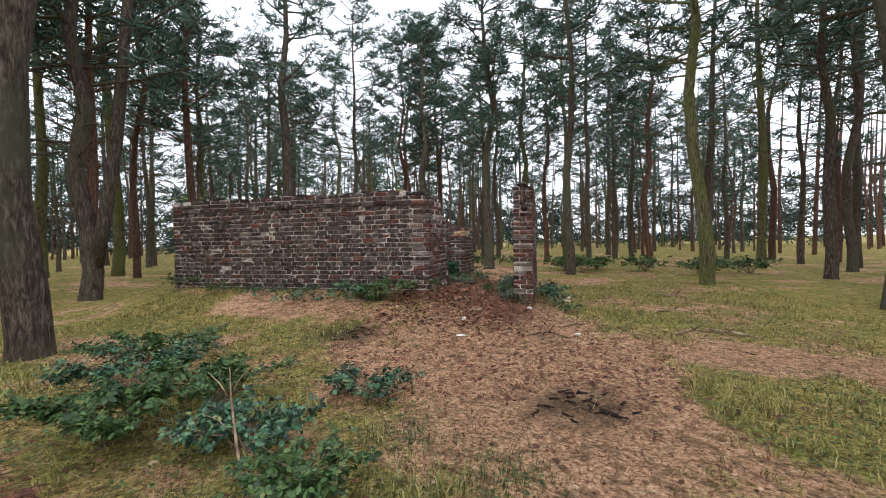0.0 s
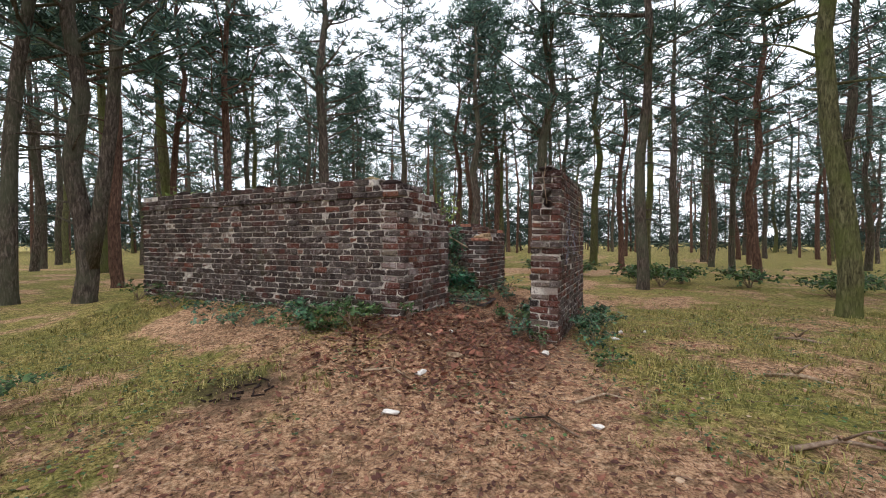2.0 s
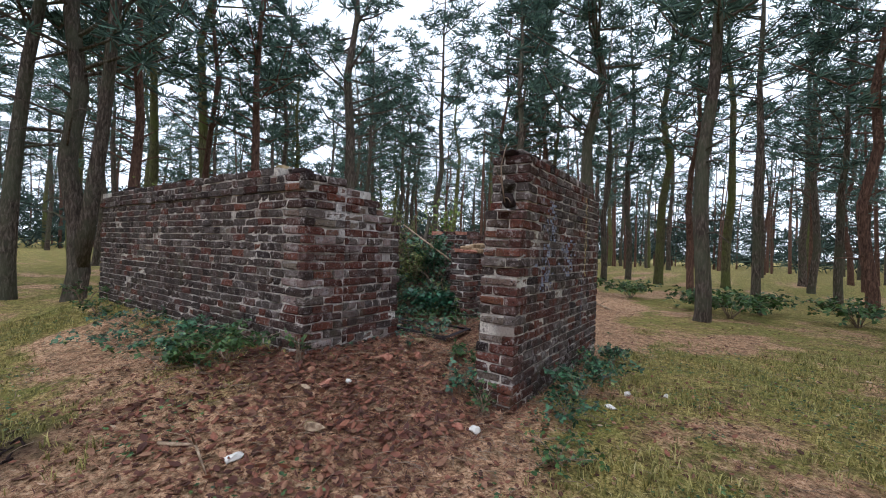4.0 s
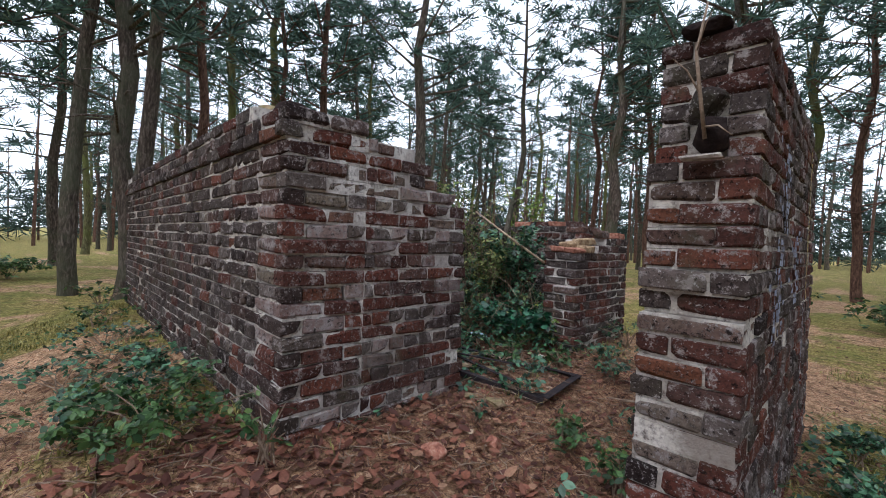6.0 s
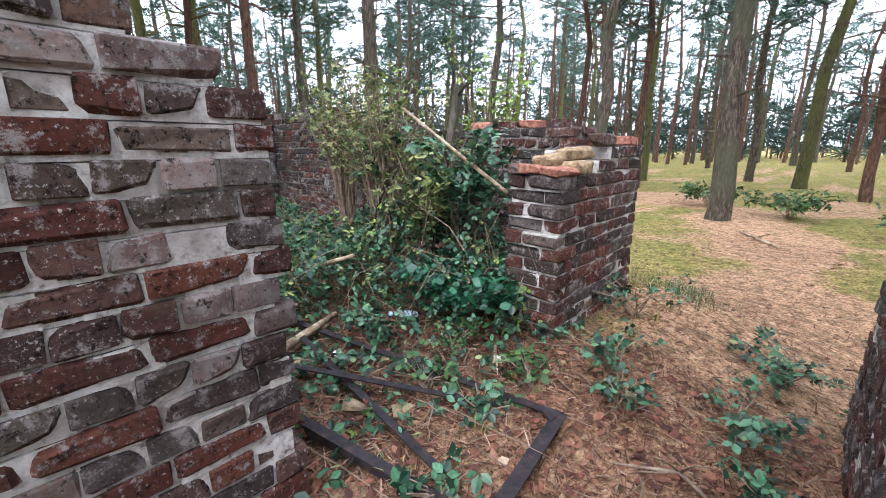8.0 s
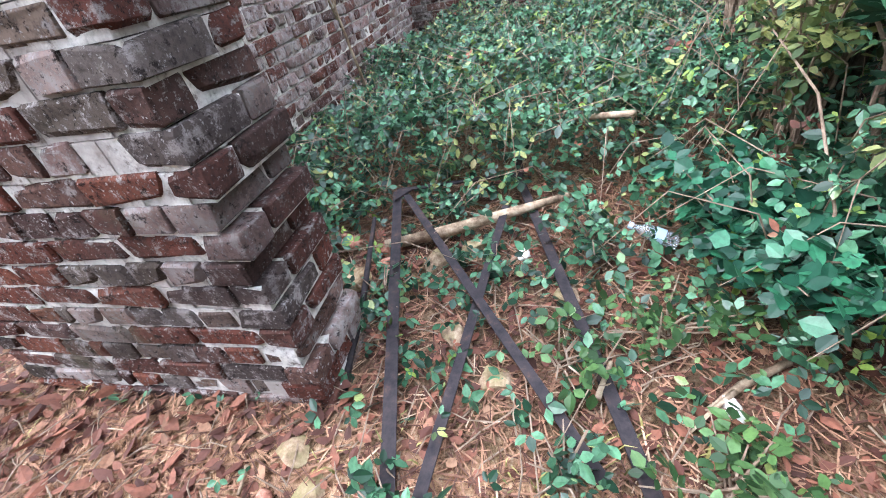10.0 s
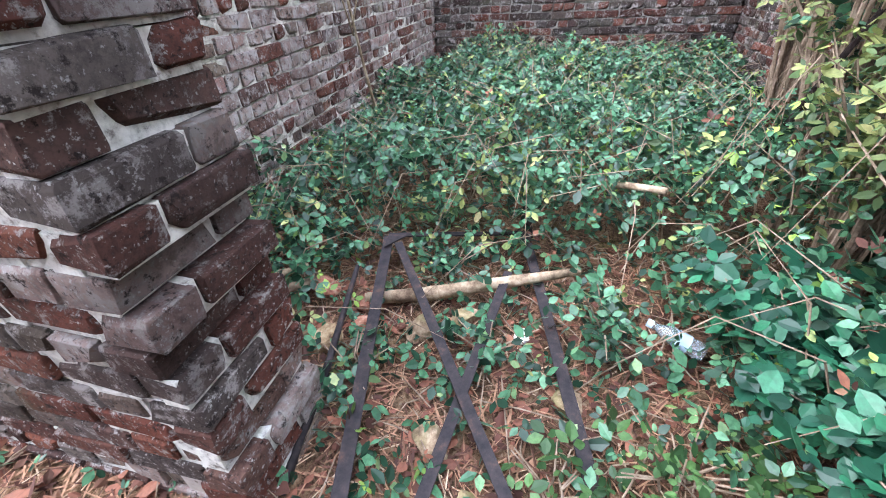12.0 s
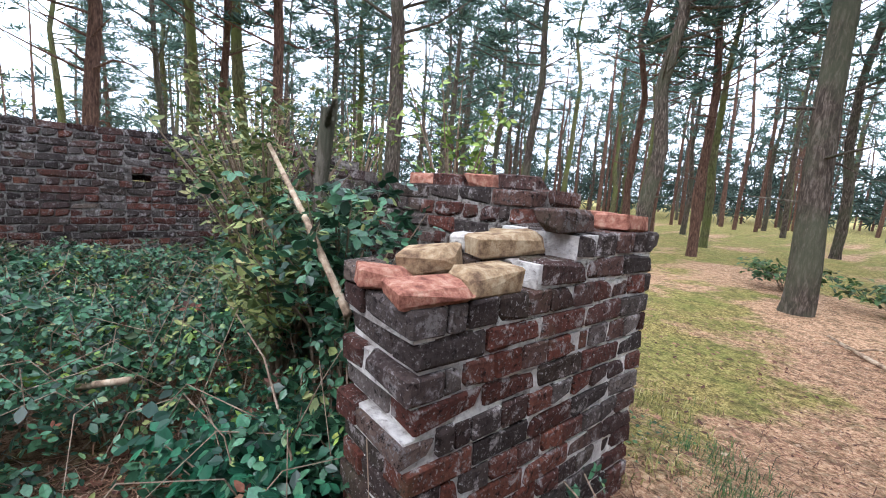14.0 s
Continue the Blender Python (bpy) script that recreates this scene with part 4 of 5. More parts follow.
def twig(x, y):
    a = rng.uniform(0, 2 * math.pi)
    s = rng.uniform(0.04, 0.16)
    p = Vector((x, y, ground_z(x, y) + rng.uniform(0.005, 0.03)))
    w = Vector((math.cos(a), math.sin(a), rng.uniform(-0.1, 0.25))) * s
    return tube([p, p + w * 0.5 + Vector((rng.gauss(0, 0.006), rng.gauss(0, 0.006), 0.006)), p + w], [0.0028, 0.0024, 0.0012], 4, 0, rng, False)


solid("twig_litter", mesh("twig_litter", *scatter(1500, (-1.5, 2.2, -0.9, 3.4), lambda x, y: True, twig)), TWIG, "thin dead twigs over the leaf litter", "twigs", kind="stuff")
solid("fallen_twigs", mesh("fallen_twigs", *scatter(900, (-3, 5, -6, 4), lambda x, y: not inside(x, y), twig)), TWIG, "thin dead twigs on the woodland floor", "twigs", kind="stuff")

solid("doorway_leaves", mesh("doorway_leaves", *scatter(1500, (-1.2, 1.6, -0.4, 3.2), lambda x, y: True, dead_leaf)), FERN_RED, "curled dead leaves in the doorway", "litter", kind="stuff")



def broad_leaf(x, y):
    a = rng.uniform(0, 2 * math.pi)
    return leaf(rng, Vector((x, y, ground_z(x, y) + rng.uniform(0.008, 0.03))), Vector((math.cos(a), math.sin(a), rng.uniform(-0.1, 0.35))), Vector((rng.gauss(0, 0.45), rng.gauss(0, 0.45), 1)).normalized(), rng.uniform(0.035, 0.085), 0.55, rng.uniform(-0.5, 0.5))


solid("entrance_leaves", mesh("entrance_leaves", *scatter(1500, (-0.5, 1.5, -1.3, 2.2), lambda x, y: rng.random() < 1.0 - abs(y + 0.1) / 1.6, broad_leaf)), FERN_RED, "large rust-brown dead leaves in the entrance", "litter", kind="stuff")
solid("entrance_chips", mesh("entrance_chips", *scatter(420, (-0.5, 2.0, -1.6, 1.2), lambda x, y: True, broad_leaf)), LITTER, "pale dry leaves and bark chips in the entrance", "litter", kind="stuff")

# ---- things in and round the ruin ----
def stick(name, label, category, points, radii, mat, sides=7, group="", seed=1, twigs=()):
    r = random.Random(seed)
    base = Vector(points[0])
    t = [(tube([Vector(p) - base for p in points], radii, sides, 0.12, r))]
    for a, b_, q in twigs:
        t.append(tube([Vector(a) - base, (Vector(a) + Vector(b_)) / 2 - base + Vector((0, 0, 0.02)), Vector(b_) - base], [q, q * 0.7, q * 0.3], 5, 0.1, r))
    return solid(name, smooth(fixed(name, *join(*t))), mat, label, category, pose(*base), group)


def rock(name, label, category, x, y, size, mat, seed, group="", z=None, turn=0.0, tilt=0.0):
    r = random.Random(seed)
    bm = bmesh.new()
    bmesh.ops.create_icosphere(bm, subdivisions=3, radius=0.5)
    cuts = [Vector((r.gauss(0, 1), r.gauss(0, 1), r.gauss(0, 0.7))).normalized() for _ in range(9)]
    for v in bm.verts:
        for c in cuts:
            d = v.co.dot(c) - 0.3
            if d > 0:
                v.co -= c * d
        v.co += Vector((noise.noise(v.co * 3 + Vector((seed, 0, 0))), noise.noise(v.co * 3 + Vector((0, seed, 0))), noise.noise(v.co * 3 + Vector((0, 0, seed))))) * 0.05
        v.co = Vector((v.co.x * size[0], v.co.y * size[1], v.co.z * size[2]))
    d = bpy.data.meshes.new(name)
    bm.to_mesh(d)
    bm.free()
    gz = ground_z(x, y) + size[2] * 0.24 if z is None else z
    return solid(name, d, mat, label, category, pose(x, y, gz, tilt, 0, turn), group)


def loose_brick(label, x, y, z, mat, turn, tilt=(0, 0), size=(0.215, 0.105, 0.07), seed=1, group="loose bricks"):
    r = random.Random(seed)
    v, f = chamfered(*size, 0.008, 0.004, r, 0.2)
    return solid("loose_brick", fixed("loose_brick", v, f), mat, label, "brick", pose(x, y, z, tilt[0], tilt[1], turn), group)


# bricks lying on the broken stub
loose_brick("rough orange brick bat on the broken stub wall", -0.22, 2.84, 0.973, RAW_BRICK, 70, (0, 4), (0.16, 0.11, 0.06), 3)
loose_brick("broken orange brick face lying on the stub wall", -0.06, 2.87, 0.965, RAW_BRICK, 80, (5, 0), (0.21, 0.13, 0.045), 4)
loose_brick("small pink half brick at the stub wall's edge", -0.3, 2.82, 0.973, BRICKS["spalled"], 90, (0, 0), (0.1, 0.09, 0.06), 5)
loose_brick("yellowed brick lying askew on the stub wall", -0.2, 2.97, 1.010, YELLOW_BRICK, 35, (8, -10), (0.17, 0.1, 0.075), 6)
loose_brick("yellow-topped brick bedded on the stub wall", -0.06, 3.06, 0.979, YELLOW_BRICK, 90, (0, 0), (0.2, 0.11, 0.072), 7)
loose_brick("long yellow broken brick on the stub wall", -0.17, 3.25, 1.058, YELLOW_BRICK, 75, (0, -5), (0.24, 0.11, 0.07), 8)
loose_brick("yellow broken brick on the stub wall", -0.24, 3.39, 1.055, YELLOW_BRICK, 70, (0, 3), (0.2, 0.1, 0.065), 9)
loose_brick("brown brick end on the stub wall", -0.08, 3.42, 1.141, BRICKS["spalled"], 90, (0, 0), (0.2, 0.11, 0.075), 10)
loose_brick("red brick lying on the stub wall", -0.22, 3.81, 1.135, RAW_BRICK, 86, (0, 2), (0.2, 0.11, 0.065), 11)
loose_brick("broken orange brick at the end of the stub wall", -0.08, 3.79, 1.133, RAW_BRICK, 95, (0, 3), (0.2, 0.13, 0.06), 12)
loose_brick("pale mortar lump on the stub wall", -0.28, 3.21, 1.048, MORTAR, 20, (0, 0), (0.14, 0.09, 0.05), 13)
for i, (x, turn) in enumerate(((-0.55, 3), (-0.8, -4), (-1.05, 6), (-1.3, -3))):
    loose_brick("loose red brick on top of the back wall", x, Y1 - 0.17, 1.265, RAW_BRICK if i % 2 else BRICK, turn, (0, 2), (0.22, 0.11, 0.07), 20 + i)
# top of the front wall and the blast wall
for i in range(26):
    x = -5.25 + i * 0.2 + brick_rng.uniform(-0.05, 0.05)
    q = x + 5.4
    rock("mortar_lump", "crumbled mossy mortar lump on the wall top", "rubble", x, 0.17 + brick_rng.uniform(-0.1, 0.1), (0.3, 0.24, 0.085), MORTAR_DIRTY if i % 3 == 0 else ASH, 40 + i, "lumps on the wall top", 1.715 + 0.03 * noise.noise((q * 1.6, 2.0, 0.3)) - 0.09 * max(0, q - 4.6) / 0.8 - 0.03 * max(0, 1 - q))
rock("pale_cap_stone", "pale pinkish stone on the wall top", "stone", -0.55, 0.15, (0.3, 0.2, 0.1), STONE, 60, z=1.72)
for i, z in enumerate((1.85, 1.89, 1.89, 1.89, 1.89, 1.89, 1.85, 1.85, 1.85, 1.8)):
    y = 1.0 + 0.24 * i
    rock("mortar_lump", "crumbled mossy mortar lump on the wall top", "rubble", 1.48 - 0.0175 * (y - 0.725), y, (0.2, 0.22, 0.07), MORTAR_DIRTY if i % 2 else ASH, 62 + i, "lumps on the wall top", z)


def paint(label, y, z, w, h, mat, seed):
    """Thin sprayed paint on the outer face of the blast wall: uneven strokes a hair proud of it."""
    r = random.Random(seed)
    pieces = []
    for k in range(int(h / 0.03)):
        zz = z - h / 2 + k * 0.03
        for _ in range(3):
            c = y + r.gauss(0, w * 0.25)
            ww = w * r.uniform(0.04, 0.2)
            x = 1.663 + r.uniform(0, 0.002) - 0.0175 * (c - 0.725)
            pieces.append(([Vector((x, c - ww / 2, zz)), Vector((x, c + ww / 2, zz + r.uniform(-0.01, 0.01))), Vector((x, c + ww / 2 * r.uniform(0.6, 1), zz + 0.024)), Vector((x, c - ww / 2 * r.uniform(0.6, 1), zz + 0.024))], [(0, 1, 2, 3)]))
    return solid("graffiti", mesh("graffiti", *join(*pieces)), mat, label, "graffiti", kind="stuff")


paint("faded pale blue graffiti on the brick wall", 1.55, 1.3, 0.3, 0.4, SPRAY, 1)
paint("faded pale blue graffiti on the brick wall", 1.45, 0.85, 0.35, 0.45, SPRAY, 2)
paint("faded pale blue graffiti on the brick wall", 2.05, 0.95, 0.5, 0.4, SPRAY, 4)
paint("faded yellow graffiti on the brick wall", 2.72, 1.2, 0.1, 0.95, SPRAY_GOLD, 3)
paint("white paint drips on the brick wall", 2.6, 0.45, 0.06, 0.6, SPRAY, 5)


stick("dead_vine", "dead vine stem hanging in the broken wall end", "vine", [(1.5, 0.86, 1.4), (1.49, 0.82, 1.55), (1.47, 0.83, 1.7), (1.48, 0.9, 1.9)], [0.007, 0.007, 0.006, 0.004], TWIG, 5, seed=91, twigs=(((1.49, 0.82, 1.55), (1.41, 0.79, 1.68), 0.004), ((1.47, 0.83, 1.7), (1.53, 0.79, 1.82), 0.003), ((1.5, 0.85, 1.44), (1.6, 0.78, 1.38), 0.004)))
loose_brick("pale mortar slab on the broken step of the wall", 1.5, 0.83, 1.33, MORTAR, 3, (2, 1), (0.13, 0.07, 0.02), 92)
rock("wall_rubble", "dark broken brick core in the wall's broken end", "rubble", 1.5, 0.93, (0.16, 0.16, 0.15), ASH, 301, "core of the broken wall", 1.43)
rock("wall_rubble", "dark broken brick core in the wall's broken end", "rubble", 1.47, 0.95, (0.17, 0.16, 0.14), BRICKS["dark"], 302, "core of the broken wall", 1.54)
# iron frame lying in the doorway
def bar(name, a, b_, wide, thick, parent, up=(0, 0, 1)):
    a, b_ = Vector(a), Vector(b_)
    w = (b_ - a).normalized()
    s = w.cross(Vector(up)).normalized() * wide / 2
    u = s.cross(w).normalized() * thick / 2
    v = [p + i * s + j * u for p in (a, b_) for i in (-1, 1) for j in (-1, 1)]
    return part(name, fixed(name, v, [(0, 1, 3, 2), (4, 6, 7, 5), (0, 4, 5, 1), (2, 3, 7, 6), (0, 2, 6, 4), (1, 5, 7, 3)]), IRON, parent)


rack = thing("metal_rack", "rusty black angle-iron frame with crossed braces lying on rubble", "metal frame", pose(0, 0, 0))
A, B = Vector((-1.1, 1.2, 0.15)), Vector((-1.33, 1.78, 0.08))
C, D = Vector((0.47, 1.57, 0.0)), Vector((0.37, 2.2, 0.0))
bar("rail", A, C, 0.04, 0.006, rack)
bar("rail_flange", A + Vector((0, -0.02, -0.015)), C + Vector((0, -0.02, -0.015)), 0.006, 0.036, rack)
bar("rail", B, D, 0.04, 0.006, rack)
bar("rail_flange", B + Vector((0.006, 0.02, -0.015)), D + Vector((0.006, 0.02, -0.015)), 0.006, 0.036, rack)
bar("end_bar", A + Vector((0, 0, 0.006)), B + Vector((0, 0, 0.006)), 0.03, 0.006, rack)
bar("end_bar", C + Vector((0, 0, 0.006)), D + Vector((0, 0, 0.006)), 0.055, 0.006, rack)
bar("brace", (-1.05, 1.26, 0.155), (0.16, 2.05, 0.025), 0.034, 0.006, rack)
bar("brace", (-1.02, 1.74, 0.085), (0.26, 1.6, 0.035), 0.034, 0.006, rack)
bar("upright", B + Vector((0, 0.02, -0.02)), B + Vector((-0.03, 0.0, 0.15)), 0.034, 0.006, rack, (1, 0, 0))
for p, q in ((A, (0.1, 0.05)), (B, (0.1, -0.06)), (C, (-0.1, 0.05)), (D, (-0.1, -0.05))):
    v = [p + Vector((0, 0, 0.012)), p + Vector((q[0], q[1] * 0.3, 0.01)), p + Vector((0, q[1] * 1.6, 0.012))]
    v += [k - Vector((0, 0, 0.006)) for k in v]
    part("gusset", fixed("gusset", v, [(0, 1, 2), (5, 4, 3), (0, 3, 4, 1), (1, 4, 5, 2), (2, 5, 3, 0)]), IRON, rack)
stick("iron_rod", "thin rusty iron rod by the doorway", "rod", [(-0.06, 1.27, 0.01), (-0.4, 1.23, 0.06), (-0.85, 1.16, 0.16)], [0.012, 0.012, 0.01], IRON, 6)

# logs, sticks and rubble in the doorway
stick("log", "pale stripped branch lying across the iron frame", "log", [(-0.8, 1.2, 0.04), (-0.86, 1.45, 0.06), (-0.97, 1.75, 0.075), (-1.06, 2.02, 0.1)], [0.026, 0.029, 0.026, 0.015], PALE_WOOD, 8, seed=2)
stick("log", "weathered grey branch among brambles", "log", [(-0.62, 0.72, 0.07), (-0.82, 0.98, 0.09)], [0.022, 0.018], TWIG, 7, seed=3)
stick("log", "weathered grey branch among brambles", "log", [(-0.75, 0.62, 0.06), (-0.92, 0.88, 0.07)], [0.02, 0.015], PALE_WOOD, 7, seed=33)
stick("stick", "pale broken stick on the leaf litter", "stick", [(-0.05, 2.3, 0.0), (-0.14, 2.42, 0.03), (-0.22, 2.56, 0.035)], [0.011, 0.013, 0.011], PALE_WOOD, 7, seed=4, twigs=(((-0.12, 2.4, 0.03), (0.0, 2.26, 0.0), 0.009),))
stick("stick", "pale broken stick on the leaf litter", "stick", [(-0.08, 2.05, 0.02), (-0.2, 2.1, 0.03)], [0.009, 0.007], PALE_WOOD, 6, seed=5)
stick("stick", "short pale stick on the leaf litter", "stick", [(0.2, 1.06, -0.0), (0.28, 1.09, 0.01)], [0.007, 0.005], PALE_WOOD, 6, seed=6)
stick("leaning_pole", "bare sawn pole leaning against the stub wall", "pole", [(-0.36, 2.8, 0.83), (-0.8, 2.84, 1.06), (-1.35, 2.86, 1.37)], [0.014, 0.013, 0.01], PALE_WOOD, 8, seed=7)
stick("old_post", "dark weathered post standing in the thicket", "post", [(-1.2, 2.98, 0.0), (-1.06, 2.96, 0.8), (-0.88, 2.95, 1.5)], [0.03, 0.026, 0.03], BARK, 8, seed=8, twigs=(((-0.9, 2.95, 1.42), (-0.72, 2.9, 1.5), 0.014), ((-0.98, 2.96, 1.1), (-1.15, 2.9, 1.42), 0.012)))
stick("broken_branch", "dark broken branch in the thicket", "branch", [(-1.7, 2.75, 0.3), (-1.62, 2.8, 0.62), (-1.5, 2.85, 0.95)], [0.016, 0.014, 0.01], ASH, 6, seed=9)
stick("bare_branch", "pale arching bare branch in the brambles", "branch", [(-0.4, 2.7, 0.0), (-0.48, 2.68, 0.35), (-0.7, 2.66, 0.6), (-1.0, 2.6, 0.75)], [0.006, 0.005, 0.004, 0.002], TWIG, 6, seed=10, twigs=(((-0.5, 2.68, 0.38), (-0.42, 2.85, 0.75), 0.003),))
stick("bare_branch", "pale arching bare branch in the brambles", "branch", [(-0.5, 2.95, 0.0), (-0.58, 2.92, 0.45), (-0.72, 2.95, 0.85), (-0.9, 3.0, 1.1)], [0.004, 0.004, 0.003, 0.002], TWIG, 6, seed=11)
stick("fallen_log", "pale mossy log half hidden by brambles", "log", [(-1.6, 2.05, 0.25), (-1.25, 2.3, 0.38)], [0.018, 0.014], PALE_WOOD, 7, seed=12)
sap = [(-2.66, 0.56, 0.0), (-2.5, 0.55, 0.55), (-2.4, 0.55, 0.95), (-2.3, 0.55, 1.6)]
stick("bare_sapling", "leafless pale sapling inside the long wall", "sapling", sap, [0.014, 0.012, 0.009, 0.004], PALE_WOOD, 6, seed=13, twigs=[((-2.38, 0.56, 0.8), (-2.1, 0.6, 1.25), 0.006), ((-2.38, 0.56, 0.85), (-2.7, 0.6, 1.3), 0.006), ((-2.41, 0.55, 1.1), (-2.2, 0.62, 1.5), 0.005), ((-2.41, 0.55, 1.15), (-2.62, 0.55, 1.6), 0.005), ((-2.62, 0.58, 1.15), (-2.85, 0.66, 1.3), 0.004)])
stick("dead_weed", "dry pale forked weed stalk in the brambles", "weed", [(0.62, -5.0, -0.42), (0.5, -4.93, -0.14), (0.42, -4.87, 0.06), (0.38, -4.83, 0.2)], [0.008, 0.007, 0.005, 0.002], PALE_WOOD, 6, seed=14, twigs=(((0.42, -4.87, 0.04), (0.28, -4.87, 0.18), 0.004), ((0.41, -4.85, 0.08), (0.5, -4.8, 0.21), 0.003), ((0.48, -4.92, -0.1), (0.31, -4.95, 0.0), 0.003)))

for i, (x, y, s, mat, label) in enumerate((
        (-0.58, 1.14, (0.15, 0.13, 0.1), YELLOW_BRICK, "yellow and orange broken brick on the rubble"), (-0.66, 1.25, (0.13, 0.12, 0.09), RAW_BRICK, "orange broken brick on the rubble"), (-0.86, 0.95, (0.22, 0.13, 0.09), RAW_BRICK, "orange broken brick on the rubble"),
        (-0.8, 1.6, (0.14, 0.12, 0.07), STONE, "mossy rubble stone under the iron frame"), (-0.7, 1.46, (0.15, 0.13, 0.1), STONE, "grey rubble stone under the iron frame"), (-0.5, 1.98, (0.14, 0.12, 0.07), STONE, "brown angular stone by the iron frame"),
        (-0.27, 1.62, (0.17, 0.1, 0.06), STONE, "tan angular stone in the doorway"), (-0.13, 1.76, (0.15, 0.1, 0.05), STONE, "tan angular stone in the doorway"), (-0.8, 1.22, (0.16, 0.12, 0.09), RAW_BRICK, "orange broken brick on the rubble"), (-0.75, 1.83, (0.09, 0.06, 0.05), PALE_STONE, "white mortar lump under the iron frame"),
        (-0.08, 2.38, (0.1, 0.06, 0.05), PALE_STONE, "small pale stone on the leaf litter"), (0.27, 1.16, (0.08, 0.05, 0.06), RAW_BRICK, "small orange brick shard"), (0.15, 1.2, (0.13, 0.1, 0.05), STONE, "brown stone bedded in litter"), (-0.55, 0.55, (0.3, 0.2, 0.1), STONE, "rubble stone by the wall"),
        (0.3, 1.28, (0.24, 0.14, 0.05), STONE, "pale pinkish brick slab in the entrance"), (0.9, -0.55, (0.2, 0.1, 0.07), STONE, "tan stone on the litter"), (1.02, -0.04, (0.13, 0.08, 0.04), STONE, "flat stone on the litter"), (1.23, 0.15, (0.12, 0.09, 0.03), RAW_BRICK, "flat orange shard on the litter"),
        (0.62, 0.0, (0.07, 0.06, 0.05), PALE_STONE, "small white stone on the litter"), (2.25, 1.5, (0.12, 0.08, 0.05), PALE_STONE, "small white stone on the moss"), (2.28, 1.98, (0.08, 0.07, 0.06), PALE_STONE, "small white stone on the moss"), (1.98, 2.4, (0.16, 0.1, 0.05), RAW_BRICK, "flat red stone by the wall"),
        (2.58, 2.2, (0.09, 0.06, 0.05), PALE_STONE, "small white stone on the moss"), (1.62, 0.3, (0.12, 0.1, 0.07), PALE_STONE, "pale lump at the wall's foot"), (1.5, 0.25, (0.14, 0.09, 0.06), RAW_BRICK, "orange shard at the wall's foot"), (0.9, -1.68, (0.2, 0.07, 0.05), PALE_STONE, "pale stone on the needle litter"),
        (0.78, -1.0, (0.14, 0.1, 0.06), PALE_STONE, "pale stone on the needle litter"), (0.55, -0.15, (0.2, 0.12, 0.05), RAW_BRICK, "flat orange brick on the litter"), (-1.15, 6.2, (0.07, 0.05, 0.04), PALE_STONE, "small white stone on the path"), (2.3, -1.2, (0.1, 0.06, 0.04), PALE_STONE, "pale stone on the needle litter"), (0.45, 0.6, (0.14, 0.12, 0.08), RAW_BRICK, "orange broken brick in the entrance"), (0.55, 0.95, (0.12, 0.1, 0.07), RAW_BRICK, "orange broken brick in the entrance"))):
    rock("rubble_stone", label, "stone", x, y, s, mat, 200 + i, "rubble", None, 37 * i % 360)

# plastic bottle
r_, h_ = 0.03, 0.17
profile = [(0.0, 0.0), (r_ * 0.9, 0.0), (r_, 0.01), (r_, h_ * 0.6), (r_ * 0.8, h_ * 0.75), (r_ * 0.4, h_ * 0.9), (r_ * 0.4, h_)]


def lathe(profile, sides=16):
    vs = [Vector((p * math.cos(2 * math.pi * k / sides), p * math.sin(2 * math.pi * k / sides), z)) for p, z in profile for k in range(sides)]
    fs = [(i * sides + k, i * sides + (k + 1) % sides, (i + 1) * sides + (k + 1) % sides, (i + 1) * sides + k) for i in range(len(profile) - 1) for k in range(sides)]
    return vs, fs


bottle = thing("plastic_bottle", "clear crumpled plastic bottle lying among brambles", "bottle", pose(-0.74, 2.4, 0.06, 75, 0, -20))
part("body", smooth(fixed("body", *lathe(profile))), CLEAR, bottle)
part("label_band", smooth(fixed("label_band", *lathe([(r_ + 0.0008, 0.05), (r_ + 0.0008, 0.09)]))), PAPER, bottle, "pale blue label")
part("cap", smooth(fixed("cap", *lathe([(0.0, h_ + 0.016), (0.014, h_ + 0.015), (0.014, h_ - 0.002)]))), PAPER, bottle)

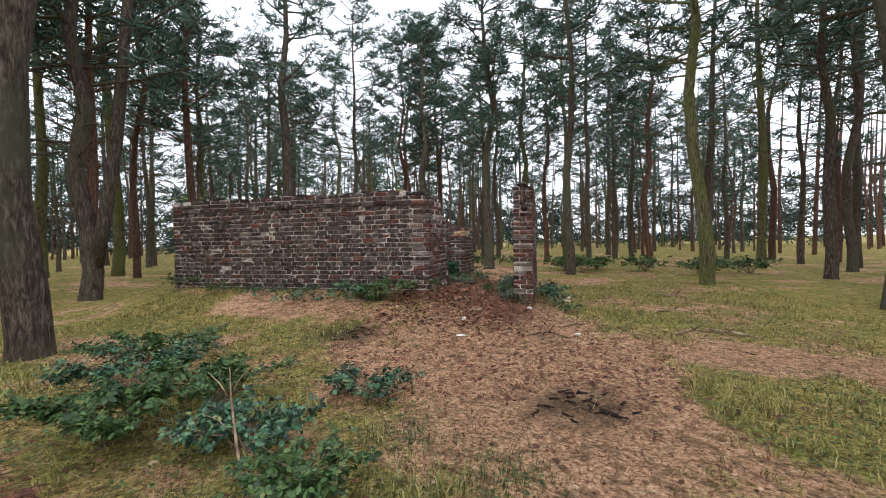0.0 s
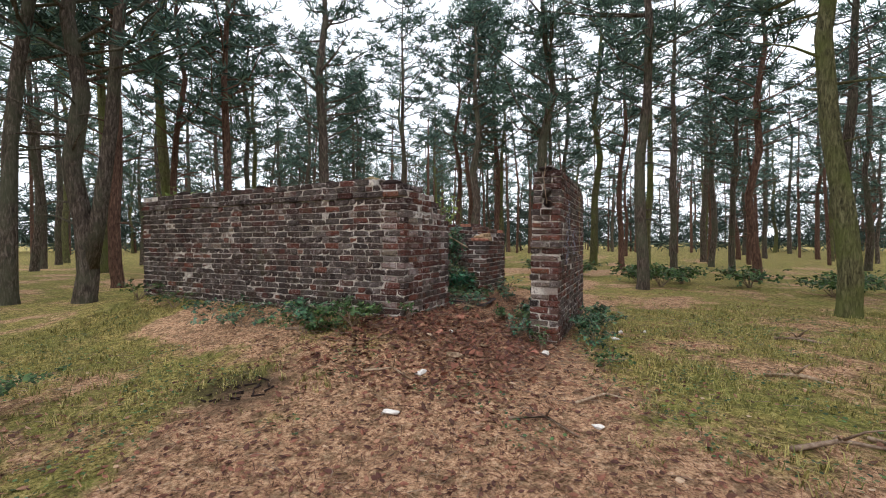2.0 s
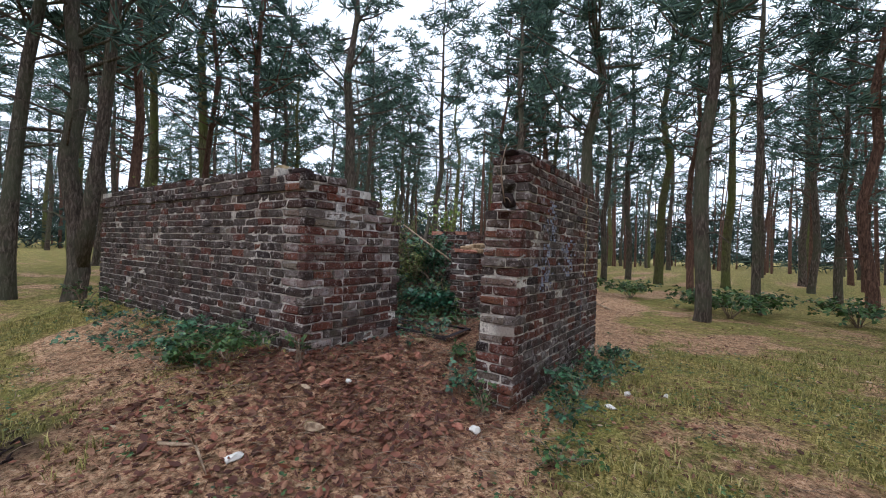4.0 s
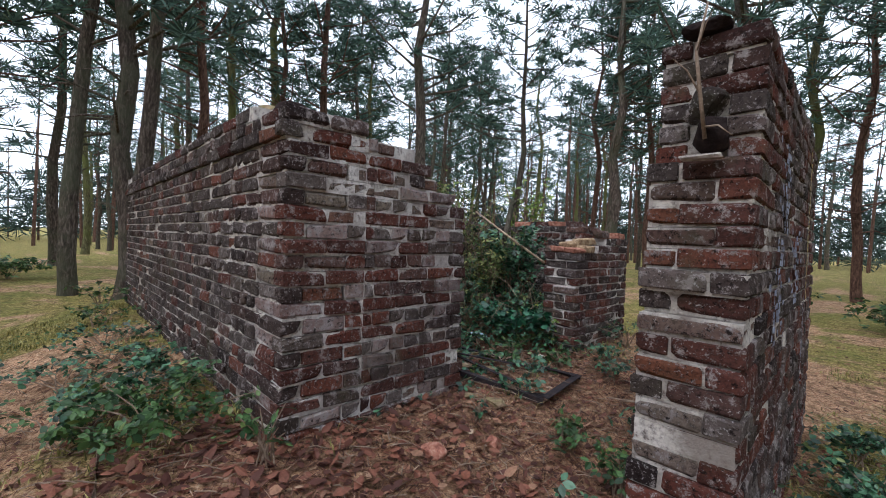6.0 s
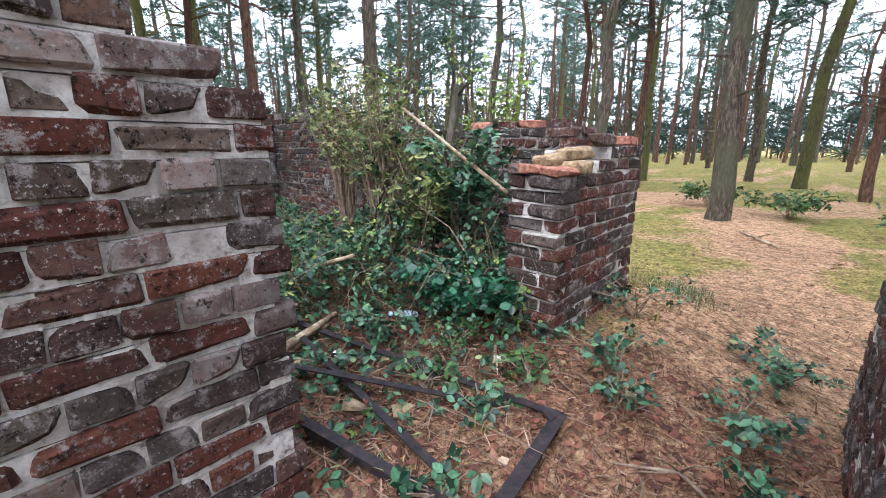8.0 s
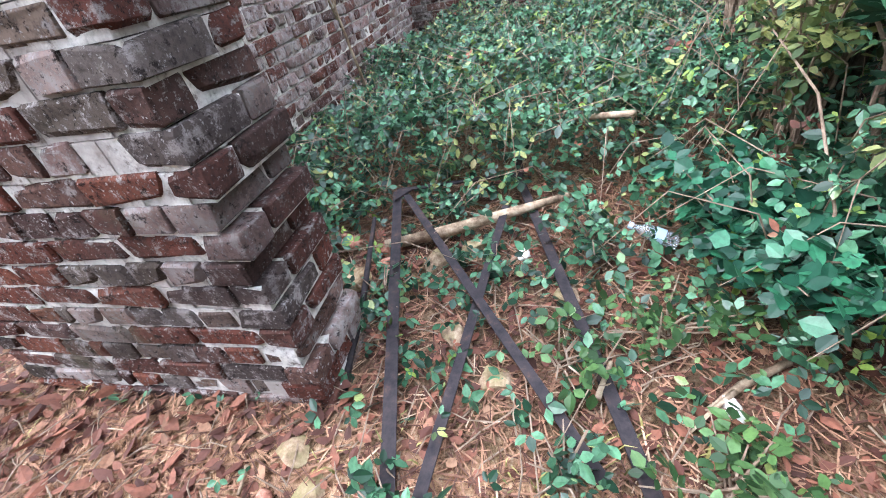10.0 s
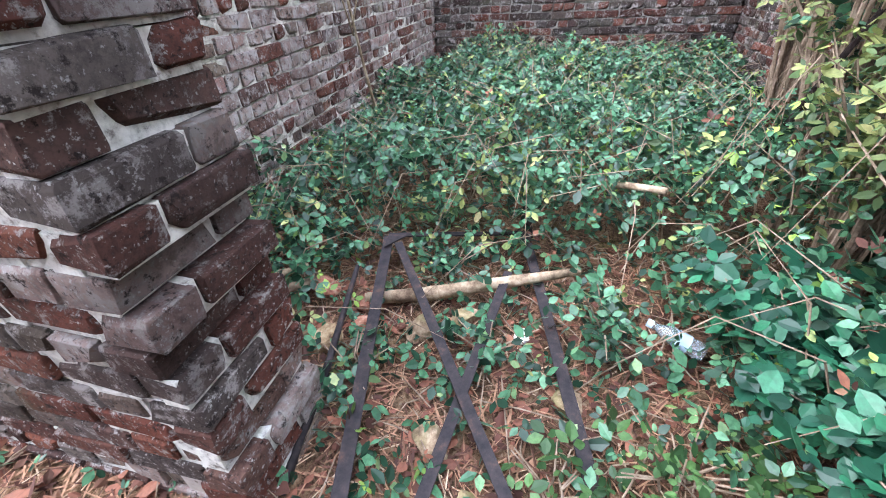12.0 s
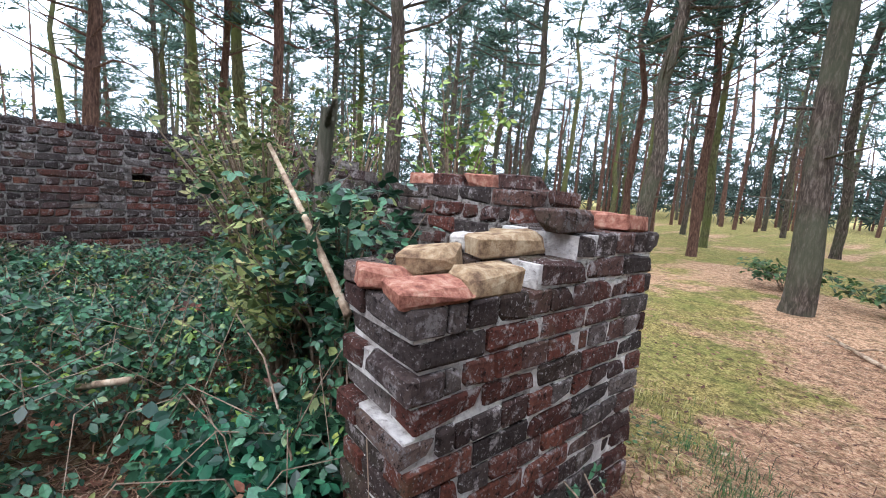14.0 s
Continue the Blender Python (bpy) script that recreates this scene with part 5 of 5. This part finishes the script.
# fallen branches on the woodland floor
for i, (pts, rr, tw) in enumerate((
        (((0.55, 8.5), (0.2, 8.9), (-0.1, 9.4)), 0.03, (0.3, 0.25)), (((1.7, -1.35), (1.95, -1.25), (2.2, -1.4)), 0.015, (0.1, 0.2)), (((2.1, -0.85), (2.3, -0.65), (2.5, -0.6)), 0.012, (0.1, 0.1)),
        (((3.4, -1.0), (3.7, -0.8), (4.0, -0.75)), 0.02, (0.2, 0.1)), (((3.6, 0.6), (3.85, 0.65), (4.1, 0.6)), 0.022, (0.1, 0.1)), (((4.1, 2.5), (4.35, 2.55), (4.6, 2.45)), 0.03, (0.1, 0.1)), (((-9.4, 13.5), (-8.6, 13.9), (-7.9, 13.7)), 0.04, (0.2, 0.2)),
        (((-1.2, -0.7), (-0.7, -0.6), (-0.2, -0.65)), 0.02, (0.2, 0.1)), (((0.3, -1.2), (0.55, -1.1), (0.8, -1.15)), 0.012, (0.1, 0.1)), (((1.0, 2.3), (0.8, 2.35), (0.6, 2.2)), 0.012, (0.1, 0.1)), (((3.9, -0.6), (4.1, -0.8), (4.4, -0.95)), 0.018, (0.1, 0.1)))):
    p = [(x, y, ground_z(x, y) + rr * 0.6 + 0.03 * (k == 1)) for k, (x, y) in enumerate(pts)]
    a = p[1]
    stick("fallen_branch", "dead fallen branch on the woodland floor", "branch", p, [rr, rr * 0.8, rr * 0.4], TWIG if i % 2 else PALE_WOOD, 6, "fallen branches", 70 + i, ((a, (a[0] + tw[0], a[1] - tw[1], a[2] + 0.15), rr * 0.5), (a, (a[0] - tw[1], a[1] - tw[0], a[2] + 0.08), rr * 0.4)))

# burnt patches: charred sticks
for i, (x, y) in enumerate(((-0.52, -1.87), (2.2, -3.47))):
    for k in range(26):
        a = tree_rng.uniform(0, 2 * math.pi)
        d = 0.38 * math.sqrt(tree_rng.random())
        px, py = x + d * math.cos(a), y + d * 0.7 * math.sin(a)
        b_ = tree_rng.uniform(0, 2 * math.pi)
        s = tree_rng.uniform(0.04, 0.12)
        stick("charred_stick", "charred stick in a burnt patch", "stick", [(px, py, ground_z(px, py) + 0.01), (px + math.cos(b_) * s, py + math.sin(b_) * s, ground_z(px, py) + 0.02)], [0.008, 0.005], ASH, 5, "charred sticks", k)
